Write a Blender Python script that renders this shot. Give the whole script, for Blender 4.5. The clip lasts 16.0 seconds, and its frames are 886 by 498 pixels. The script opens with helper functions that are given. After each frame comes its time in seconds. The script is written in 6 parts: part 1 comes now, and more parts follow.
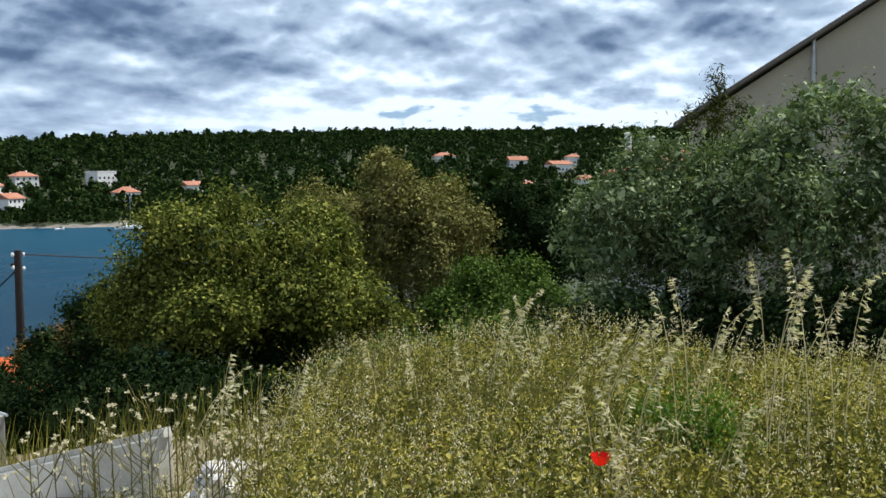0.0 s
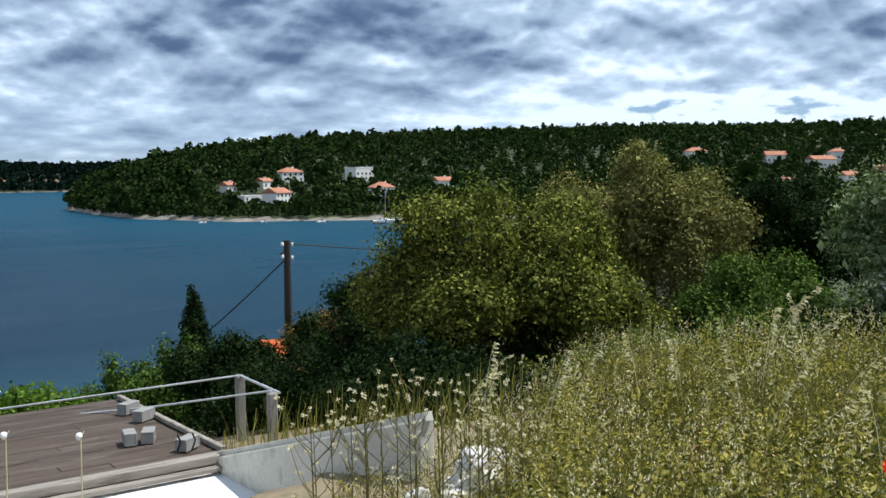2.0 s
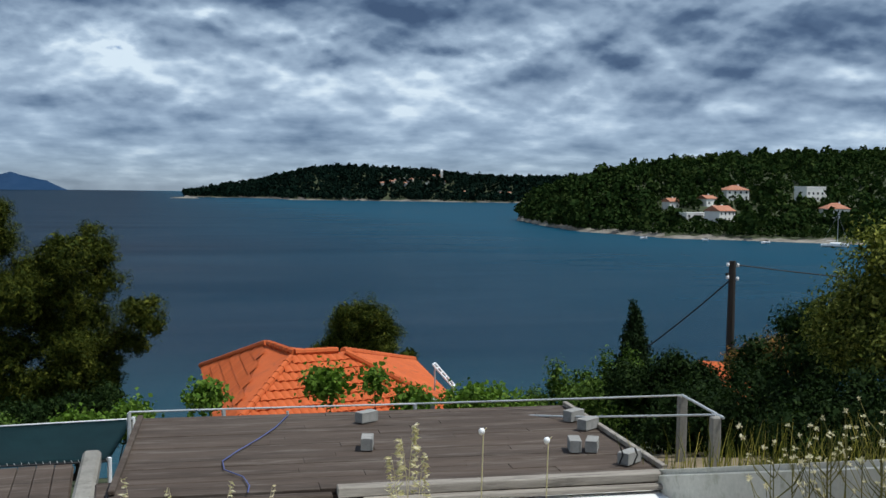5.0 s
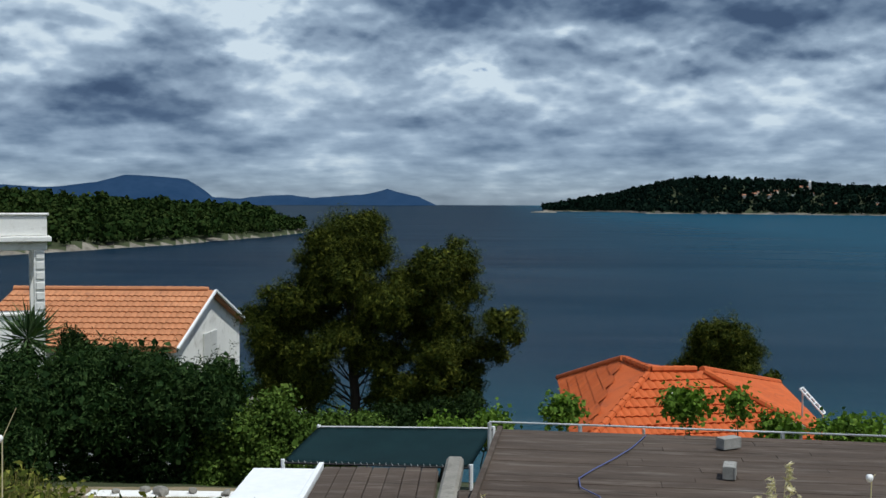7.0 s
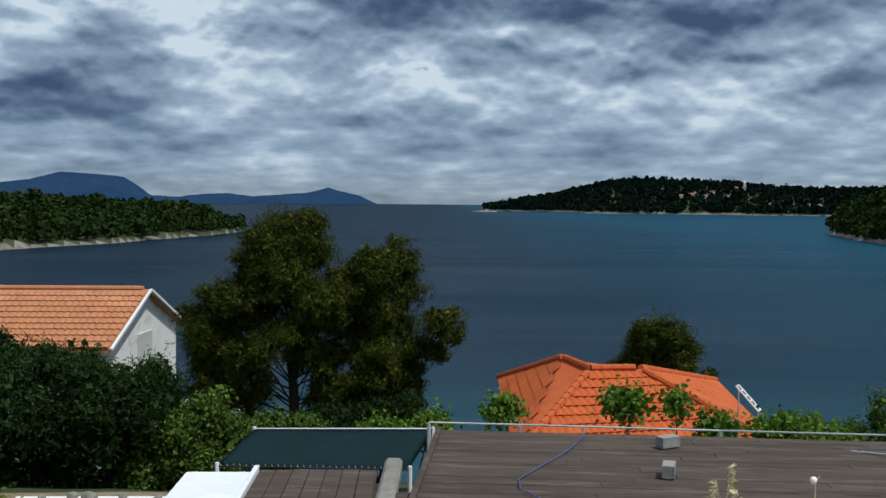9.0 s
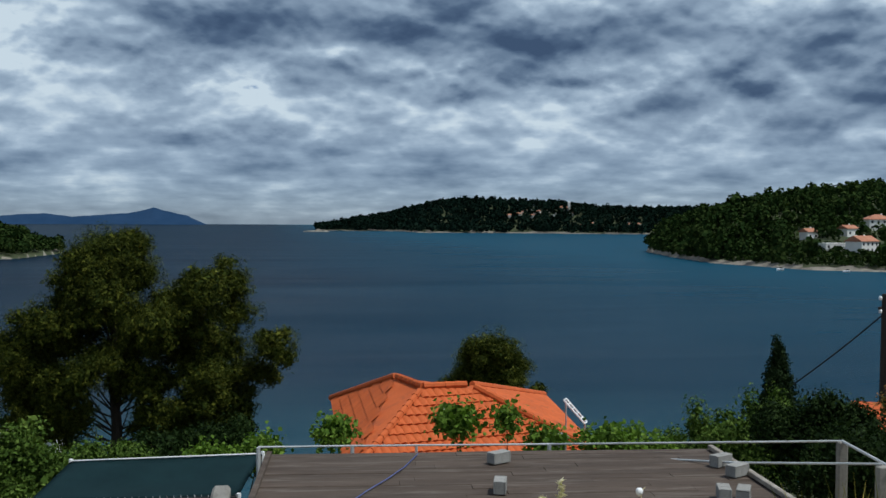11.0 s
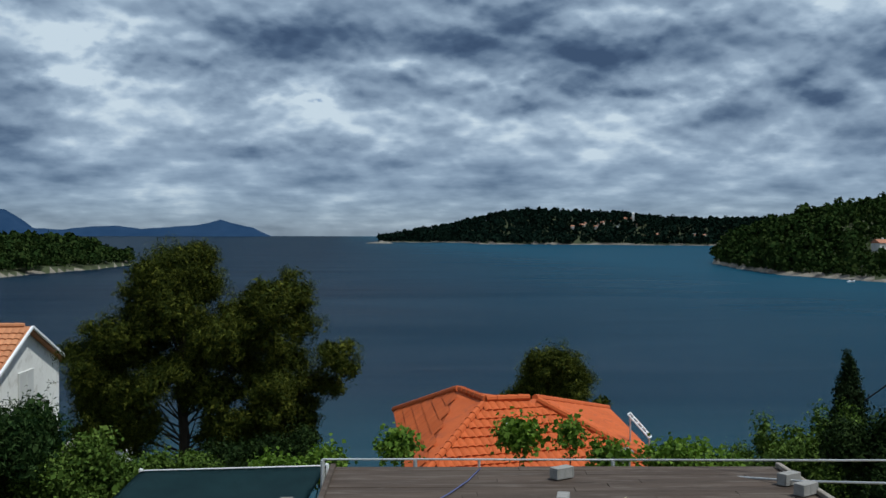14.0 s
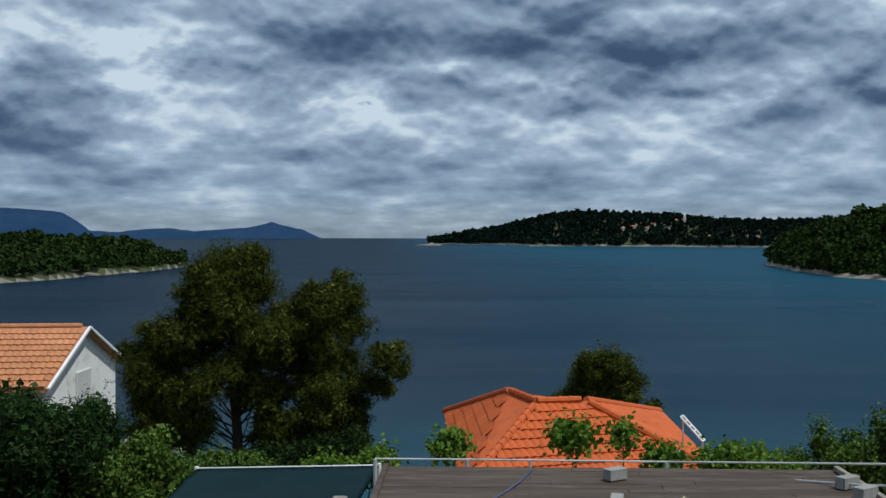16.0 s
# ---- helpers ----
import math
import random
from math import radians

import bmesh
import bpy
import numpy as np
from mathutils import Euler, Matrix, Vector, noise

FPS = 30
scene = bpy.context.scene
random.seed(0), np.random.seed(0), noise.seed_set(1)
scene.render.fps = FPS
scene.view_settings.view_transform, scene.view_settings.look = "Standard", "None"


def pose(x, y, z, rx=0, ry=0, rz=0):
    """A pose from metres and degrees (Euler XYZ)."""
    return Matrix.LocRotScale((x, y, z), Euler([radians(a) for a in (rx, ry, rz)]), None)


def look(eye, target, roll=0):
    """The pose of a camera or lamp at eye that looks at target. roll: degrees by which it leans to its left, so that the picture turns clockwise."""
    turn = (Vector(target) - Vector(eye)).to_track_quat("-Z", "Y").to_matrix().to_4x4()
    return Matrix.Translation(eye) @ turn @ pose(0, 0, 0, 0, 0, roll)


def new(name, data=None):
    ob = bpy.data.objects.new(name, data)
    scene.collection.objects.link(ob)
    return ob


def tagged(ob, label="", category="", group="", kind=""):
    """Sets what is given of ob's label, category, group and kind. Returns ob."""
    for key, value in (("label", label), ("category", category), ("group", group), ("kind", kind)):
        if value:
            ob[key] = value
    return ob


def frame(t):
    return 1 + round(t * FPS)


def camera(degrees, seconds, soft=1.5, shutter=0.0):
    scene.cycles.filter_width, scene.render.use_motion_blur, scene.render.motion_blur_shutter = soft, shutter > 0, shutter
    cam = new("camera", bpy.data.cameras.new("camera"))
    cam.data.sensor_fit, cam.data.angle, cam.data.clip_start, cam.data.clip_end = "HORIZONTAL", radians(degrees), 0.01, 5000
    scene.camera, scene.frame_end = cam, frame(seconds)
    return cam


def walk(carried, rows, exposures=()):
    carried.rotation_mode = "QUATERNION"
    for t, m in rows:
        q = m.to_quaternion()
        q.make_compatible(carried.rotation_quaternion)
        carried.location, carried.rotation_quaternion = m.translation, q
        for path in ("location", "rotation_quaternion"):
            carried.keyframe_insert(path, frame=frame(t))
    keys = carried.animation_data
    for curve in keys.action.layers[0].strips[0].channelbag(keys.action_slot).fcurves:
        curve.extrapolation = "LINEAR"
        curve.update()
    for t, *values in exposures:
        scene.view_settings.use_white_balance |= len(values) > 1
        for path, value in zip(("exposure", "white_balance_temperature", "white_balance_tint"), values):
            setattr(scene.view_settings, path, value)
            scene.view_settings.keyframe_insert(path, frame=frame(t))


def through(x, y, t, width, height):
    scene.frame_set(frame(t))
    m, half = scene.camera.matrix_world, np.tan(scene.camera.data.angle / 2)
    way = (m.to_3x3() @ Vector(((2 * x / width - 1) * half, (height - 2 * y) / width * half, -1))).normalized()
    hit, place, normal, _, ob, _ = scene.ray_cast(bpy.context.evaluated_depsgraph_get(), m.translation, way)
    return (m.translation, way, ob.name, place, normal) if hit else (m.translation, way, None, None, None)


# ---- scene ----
cam = camera(46.94, 16.0, soft=1.5)
WALK = [  # seconds, x, y, z, heading, pitch, roll
    (0.0, 0.16, -0.28, 19.99, 54.67, -4.17, -0.81),
    (0.5, 0.15, -0.26, 19.99, 51.39, -4.26, -0.98),
    (1.0, 0.14, -0.23, 19.98, 47.69, -4.32, -0.95),
    (1.5, 0.11, -0.21, 19.97, 44.02, -4.30, -0.84),
    (2.0, 0.11, -0.18, 19.96, 40.88, -4.21, -0.80),
    (2.5, 0.08, -0.20, 19.98, 37.18, -4.11, -0.82),
    (3.0, 0.04, -0.24, 19.99, 33.85, -4.01, -0.65),
    (3.5, -0.03, -0.31, 20.01, 29.77, -3.84, -0.40),
    (3.7, -0.06, -0.34, 20.02, 27.97, -3.76, -0.25),
    (5.8, -0.03, 0.01, 19.98, 8.95, -3.16, 0.62),
    (6.0, -0.06, 0.04, 19.98, 6.87, -3.11, 0.46),
    (6.5, -0.09, 0.11, 20.00, 1.46, -2.84, 0.56),
    (7.0, -0.04, 0.05, 20.01, -3.31, -2.70, 0.24),
    (7.5, 0.03, -0.16, 20.01, -6.70, -2.64, -0.11),
    (8.0, 0.04, -0.14, 20.02, -7.16, -2.75, -0.23),
    (8.5, -0.07, 0.14, 20.00, -4.77, -2.86, 0.22),
    (9.0, -0.02, 0.25, 19.99, 0.00, -2.73, 0.48),
    (9.5, 0.00, 0.29, 19.97, 4.38, -2.41, 0.46),
    (9.7, 0.03, 0.29, 19.97, 6.45, -2.12, 0.64),
    (10.2, 0.03, 0.33, 19.97, 9.90, -1.75, 0.50),
    (10.8, 0.02, 0.37, 19.97, 10.00, -1.60, 0.35),
    (11.4, 0.01, 0.40, 19.97, 6.60, -1.52, 0.22),
    (12.0, 0.01, 0.43, 19.97, 4.61, -1.48, 0.17),
    (12.5, 0.02, 0.44, 19.98, 4.24, -1.38, 0.10),
    (13.0, 0.01, 0.40, 19.99, 4.60, -1.21, 0.06),
    (13.5, -0.00, 0.32, 20.01, 5.21, -1.07, 0.16),
    (14.0, 0.01, 0.33, 20.01, 5.87, -0.93, 0.21),
    (14.5, 0.01, 0.32, 20.02, 6.47, -0.87, 0.20),
    (15.0, -0.01, 0.29, 20.01, 6.87, -0.82, 0.29),
    (15.5, -0.03, 0.28, 20.01, 5.60, -0.83, 0.23),
    (16.0, -0.03, 0.31, 19.99, 3.10, -0.83, 0.12),
]


def carried_pose(x, y, z, heading, pitch, roll):
    return pose(x, y, z, 90 + pitch, 0, -heading) @ pose(0, 0, 0, 0, 0, roll)


walk(cam, [(r[0], carried_pose(*r[1:])) for r in WALK], exposures=[(0.0, 0.25, 6150.0, 8.0), (3.5, 0.05, 5950.0, 6.0), (6.0, -0.38, 6050.0, 5.0), (16.0, -0.52, 5950.0, 4.0)])

# ---- world and sun ----
SUN_AZ, SUN_EL = 122.0, 64.0  # degrees clockwise from +Y, and above the horizon


def node(nt, kind, x=0, y=0, **values):
    n = nt.nodes.new(kind)
    n.location = (x, y)
    for key, v in values.items():
        if key in n.inputs:
            n.inputs[key].default_value = v
    return n


def math_node(nt, op, a, b=None, clamp=False):
    n = nt.nodes.new("ShaderNodeMath")
    n.operation, n.use_clamp = op, clamp
    for i, v in enumerate((a, b)):
        if v is None:
            continue
        if isinstance(v, (int, float)):
            n.inputs[i].default_value = v
        else:
            nt.links.new(v, n.inputs[i])
    return n.outputs[0]


def ramp(nt, fac, stops, mode="LINEAR"):
    n = nt.nodes.new("ShaderNodeValToRGB")
    n.color_ramp.interpolation = mode
    els = n.color_ramp.elements
    while len(els) < len(stops):
        els.new(0.5)
    for e, (p, c) in zip(els, stops):
        e.position = p
        e.color = (*c, 1) if len(c) == 3 else c
    nt.links.new(fac, n.inputs[0])
    return n.outputs[0]


def mix_color(nt, fac, a, b, mode="MIX"):
    n = nt.nodes.new("ShaderNodeMix")
    n.data_type, n.blend_type = "RGBA", mode
    for sock, v in ((n.inputs[0], fac), (n.inputs[6], a), (n.inputs[7], b)):
        if isinstance(v, (int, float)):
            sock.default_value = v
        elif isinstance(v, tuple):
            sock.default_value = (*v, 1)
        else:
            nt.links.new(v, sock)
    return n.outputs[2]


def build_world():
    world = bpy.data.worlds.new("world")
    scene.world = world
    world.use_nodes = True
    nt = world.node_tree
    nt.nodes.clear()
    out = node(nt, "ShaderNodeOutputWorld")
    back = node(nt, "ShaderNodeBackground")
    sky = nt.nodes.new("ShaderNodeTexSky")
    sky.sky_type, sky.sun_disc = "NISHITA", False
    sky.dust_density, sky.ozone_density = 0.3, 2.0
    sky.sun_elevation, sky.sun_rotation = radians(SUN_EL), radians(SUN_AZ)
    co = nt.nodes.new("ShaderNodeTexCoord")
    sep = nt.nodes.new("ShaderNodeSeparateXYZ")
    nt.links.new(co.outputs["Generated"], sep.inputs[0])
    up = math_node(nt, "MAXIMUM", sep.outputs[2], 0.0)
    # cloud deck: seen from below, it closes up towards the horizon
    inv = math_node(nt, "DIVIDE", 1.0, math_node(nt, "ADD", up, 0.19))
    flat = nt.nodes.new("ShaderNodeCombineXYZ")
    nt.links.new(math_node(nt, "MULTIPLY", sep.outputs[0], inv), flat.inputs[0])
    nt.links.new(math_node(nt, "MULTIPLY", sep.outputs[1], inv), flat.inputs[1])
    # heaped heads: nearly as tall as they are wide
    heap = nt.nodes.new("ShaderNodeCombineXYZ")
    nt.links.new(sep.outputs[0], heap.inputs[0])
    nt.links.new(sep.outputs[1], heap.inputs[1])
    nt.links.new(math_node(nt, "MULTIPLY", sep.outputs[2], 1.9), heap.inputs[2])

    def cloud_noise(scale, detail, rough, shift, distort=0.0, space=flat):
        m = nt.nodes.new("ShaderNodeMapping")
        m.inputs["Location"].default_value = shift
        nt.links.new(space.outputs[0], m.inputs[0])
        n = node(nt, "ShaderNodeTexNoise", Scale=scale, Detail=detail, Roughness=rough, Distortion=distort)
        nt.links.new(m.outputs[0], n.inputs["Vector"])
        return n.outputs["Fac"]

    def puffs(lift):
        """Heaped clouds: rounded cells broken up by noise, taken a little higher by lift."""
        m = nt.nodes.new("ShaderNodeMapping")
        m.inputs["Location"].default_value = (3.1, 8.2, lift)
        nt.links.new(heap.outputs[0], m.inputs[0])
        warp = node(nt, "ShaderNodeTexNoise", Scale=9.0, Detail=5.0, Roughness=0.6)
        nt.links.new(m.outputs[0], warp.inputs["Vector"])
        add = nt.nodes.new("ShaderNodeVectorMath")
        add.operation = "MULTIPLY_ADD"
        nt.links.new(warp.outputs["Color"], add.inputs[0])
        add.inputs[1].default_value = (0.06, 0.06, 0.06)
        nt.links.new(m.outputs[0], add.inputs[2])
        vo = nt.nodes.new("ShaderNodeTexVoronoi")
        vo.feature = "SMOOTH_F1"
        for key, val in (("Scale", 9.0), ("Detail", 3.0), ("Roughness", 0.5), ("Smoothness", 0.5)):
            vo.inputs[key].default_value = val
        nt.links.new(add.outputs[0], vo.inputs["Vector"])
        return math_node(nt, "SUBTRACT", 0.95, vo.outputs["Distance"])

    masses = cloud_noise(1.6, 3.5, 0.45, CLOUD_SHIFT)
    rows = cloud_noise(5.0, 4.0, 0.5, (4.0, 2.0, 0.0))
    billow = puffs(0.0)
    above = puffs(0.016)
    # ragged heading and height of the larger cloud masses, in degrees
    turn = nt.nodes.new("ShaderNodeMath")
    turn.operation = "ARCTAN2"
    nt.links.new(sep.outputs[0], turn.inputs[0])
    nt.links.new(sep.outputs[1], turn.inputs[1])
    az = math_node(nt, "MULTIPLY", turn.outputs[0], 57.2958)
    el = math_node(nt, "MULTIPLY", math_node(nt, "ARCSINE", sep.outputs[2]), 57.2958)
    wob = cloud_noise(14.0, 6.0, 0.6, (11.0, 4.0, 1.0), 0.0, heap)
    wob2 = cloud_noise(14.0, 6.0, 0.6, (1.0, 14.0, 5.0), 0.0, heap)
    az = math_node(nt, "ADD", az, math_node(nt, "MULTIPLY", math_node(nt, "SUBTRACT", wob, 0.5), 9.0))
    el = math_node(nt, "ADD", el, math_node(nt, "MULTIPLY", math_node(nt, "SUBTRACT", wob2, 0.5), 4.0))
    high = ramp(nt, up, [(0.02, (0.35, 0.35, 0.35)), (0.13, (1, 1, 1))])
    d = math_node(nt, "ADD", math_node(nt, "MULTIPLY", masses, 0.52), math_node(nt, "MULTIPLY", math_node(nt, "SUBTRACT", rows, 0.5), ramp(nt, up, [(0.02, (0.62, 0.62, 0.62)), (0.13, (0.24, 0.24, 0.24))])))
    d = math_node(nt, "ADD", d, math_node(nt, "MULTIPLY", math_node(nt, "MULTIPLY", math_node(nt, "SUBTRACT", billow, 0.5), high), 0.36))
    d = math_node(nt, "ADD", d, 0.305)
    # unseen cover overhead, round the sun, is thinned to cut fill light in shadows
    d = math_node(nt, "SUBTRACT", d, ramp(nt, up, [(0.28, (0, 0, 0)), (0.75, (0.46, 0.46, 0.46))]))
    for a0, e0, wa, we, amp in CLOUDS:
        p = math_node(nt, "POWER", math_node(nt, "DIVIDE", math_node(nt, "SUBTRACT", az, a0), wa), 2.0)
        q = math_node(nt, "POWER", math_node(nt, "DIVIDE", math_node(nt, "SUBTRACT", el, e0), we), 2.0)
        g = math_node(nt, "EXPONENT", math_node(nt, "MULTIPLY", math_node(nt, "ADD", p, q), -1.0))
        d = math_node(nt, "ADD", d, math_node(nt, "MULTIPLY", g, amp * 1.8))
    lit = math_node(nt, "MULTIPLY", math_node(nt, "MULTIPLY", math_node(nt, "SUBTRACT", billow, above), high), 0.9)
    d = math_node(nt, "SUBTRACT", d, lit)
    cover = ramp(nt, d, [(0.0, (0, 0, 0)), (0.09, (1, 1, 1))], "EASE")
    # thin edges are white, thick bellies slate blue
    shade = ramp(nt, d, [(0.22, (0.98, 1.0, 1.0)), (0.31, (0.70, 0.76, 0.83)), (0.40, (0.50, 0.57, 0.66)), (0.52, (0.36, 0.425, 0.52)), (0.64, (0.225, 0.285, 0.38)), (0.76, (0.130, 0.180, 0.27)), (0.90, (0.085, 0.125, 0.205))])
    body = mix_color(nt, 1.0, shade, (CLOUD * 0.93, CLOUD, CLOUD * 1.08), "MULTIPLY")
    clear = mix_color(nt, 1.0, sky.outputs[0], (SKY * 0.95, SKY * 1.1, SKY * 1.5), "MULTIPLY")
    low = ramp(nt, up, [(0.0, (0.5, 0.5, 0.5)), (0.04, (0.85, 0.85, 0.85)), (0.09, (1, 1, 1))])
    fac = mix_color(nt, 1.0, cover, low, "MULTIPLY")
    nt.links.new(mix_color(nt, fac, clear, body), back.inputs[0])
    back.inputs[1].default_value = 1.0
    nt.links.new(back.outputs[0], out.inputs[0])


CLOUD_SHIFT = (1.7, 0.4, 0.0)
CLOUDS = [  # heading, height, half width, half height, thickness
    (-20, 5.0, 7.0, 1.3, 0.16), (-17.5, 8.0, 2.5, 1.6, 0.07), (-14.0, 8.6, 2.4, 2.0, -0.13), (-3.0, 9.8, 6.0, 1.9, 0.15),
    (12.0, 9.9, 8.0, 2.3, 0.16), (-3.0, 6.3, 5.5, 1.2, -0.08), (17.0, 6.9, 4.5, 1.0, -0.10), (22.5, 4.6, 3.0, 0.9, -0.09),
    (0.0, 4.2, 6.0, 0.7, 0.07), (34.0, 9.2, 11.0, 2.0, 0.17), (28.5, 4.8, 3.0, 0.9, -0.06), (41.5, 5.4, 4.5, 1.2, 0.07),
    (5.0, 1.3, 70.0, 1.3, -0.05), (50.5, 6.2, 3.5, 1.6, -0.10), (58.0, 7.2, 8.0, 1.6, 0.09), (60.0, 3.2, 14.0, 1.3, -0.24), (72.0, 8.5, 7.0, 1.5, 0.10),
]
CLOUD, SKY = 0.95, 0.065
build_world()
sun_data = bpy.data.lights.new("sun", "SUN")
sun_data.energy, sun_data.angle, sun_data.color = 5.0, radians(0.6), (1.0, 0.95, 0.87)
sun = new("sun", sun_data)
sun.matrix_world = look((math.sin(radians(SUN_AZ)) * 50, math.cos(radians(SUN_AZ)) * 50, 50 * math.tan(radians(SUN_EL)) + 20), (0, 0, 20))

# ---- materials ----
def base_material(name, rough=0.8, metal=0.0, spec=0.3):
    m = bpy.data.materials.new(name)
    m.use_nodes = True
    nt = m.node_tree
    b = nt.nodes["Principled BSDF"]
    b.inputs["Roughness"].default_value = rough
    b.inputs["Metallic"].default_value = metal
    b.inputs["Specular IOR Level"].default_value = spec
    return m, nt, b


def coords(nt, scale=(1, 1, 1)):
    co = nt.nodes.new("ShaderNodeTexCoord")
    mp = nt.nodes.new("ShaderNodeMapping")
    mp.inputs["Scale"].default_value = scale
    nt.links.new(co.outputs["Object"], mp.inputs[0])
    return mp.outputs[0]


def noise_fac(nt, vec, scale, detail=4.0, rough=0.6, distort=0.0):
    n = node(nt, "ShaderNodeTexNoise", Scale=scale, Detail=detail, Roughness=rough, Distortion=distort)
    nt.links.new(vec, n.inputs["Vector"])
    return n.outputs["Fac"]


def add_bump(nt, b, height, strength, dist):
    n = node(nt, "ShaderNodeBump", Strength=strength, Distance=dist)
    nt.links.new(height, n.inputs["Height"])
    nt.links.new(n.outputs[0], b.inputs["Normal"])


def surface(name, c1, c2, big=0.6, fine=14.0, rough=0.85, bump=0.3, dist=0.01, stretch=(1, 1, 1), dirt=None, spec=0.3, metal=0.0, piece=0.0):
    """Colour between c1 and c2 at two scales, with stains and a fine relief."""
    m, nt, b = base_material(name, rough, metal, spec)
    vec = coords(nt, stretch)
    f1, f2 = noise_fac(nt, vec, big, 5.0), noise_fac(nt, vec, fine, 6.0, 0.65)
    f = math_node(nt, "ADD", math_node(nt, "MULTIPLY", f1, 0.6), math_node(nt, "MULTIPLY", f2, 0.4))
    col = ramp(nt, f, [(0.36, c1), (0.64, c2)])
    if dirt:
        spot = noise_fac(nt, vec, big * 3.1, 7.0, 0.7, 0.5)
        col = mix_color(nt, ramp(nt, spot, [(0.52, (0, 0, 0)), (0.66, (0.8, 0.8, 0.8))]), col, dirt)
    if piece:
        info = nt.nodes.new("ShaderNodeObjectInfo")
        geo = nt.nodes.new("ShaderNodeNewGeometry")
        r = math_node(nt, "FRACT", math_node(nt, "ADD", info.outputs["Random"], geo.outputs["Random Per Island"]))
        v = ramp(nt, r, [(0.0, (1 - piece,) * 3), (1.0, (1 + piece * 0.4,) * 3)])
        col = mix_color(nt, 1.0, col, v, "MULTIPLY")
    nt.links.new(col, b.inputs["Base Color"])
    add_bump(nt, b, f2, bump, dist)
    return m


def leafy(name, dark, mid, light, patch=0.8, rough=0.72, through=0.16, accent=None, share=0.0, spec=0.05):
    """Leaves that each have their own shade, with lighter and darker sprays; some light passes through."""
    m, nt, b = base_material(name, rough, 0.0, spec)
    geo = nt.nodes.new("ShaderNodeNewGeometry")
    rnd = geo.outputs["Random Per Island"]
    f = noise_fac(nt, coords(nt), patch, 3.0)
    mixf = math_node(nt, "ADD", math_node(nt, "MULTIPLY", rnd, 0.50), math_node(nt, "MULTIPLY", f, 0.50))
    stops = [(0.15, dark), (0.5, mid), (0.85, light)]
    col = ramp(nt, mixf, stops)
    if accent:
        hit = ramp(nt, rnd, [(0.0, (1, 1, 1)), (share, (0, 0, 0))], "CONSTANT")
        col = mix_color(nt, hit, col, accent)
    nt.links.new(col, b.inputs["Base Color"])
    tr = nt.nodes.new("ShaderNodeBsdfTranslucent")
    nt.links.new(mix_color(nt, 1.0, col, (1.1, 1.25, 0.55), "MULTIPLY"), tr.inputs[0])
    ms = nt.nodes.new("ShaderNodeMixShader")
    ms.inputs[0].default_value = through
    nt.links.new(b.outputs[0], ms.inputs[1])
    nt.links.new(tr.outputs[0], ms.inputs[2])
    nt.links.new(ms.outputs[0], nt.nodes["Material Output"].inputs[0])
    return m


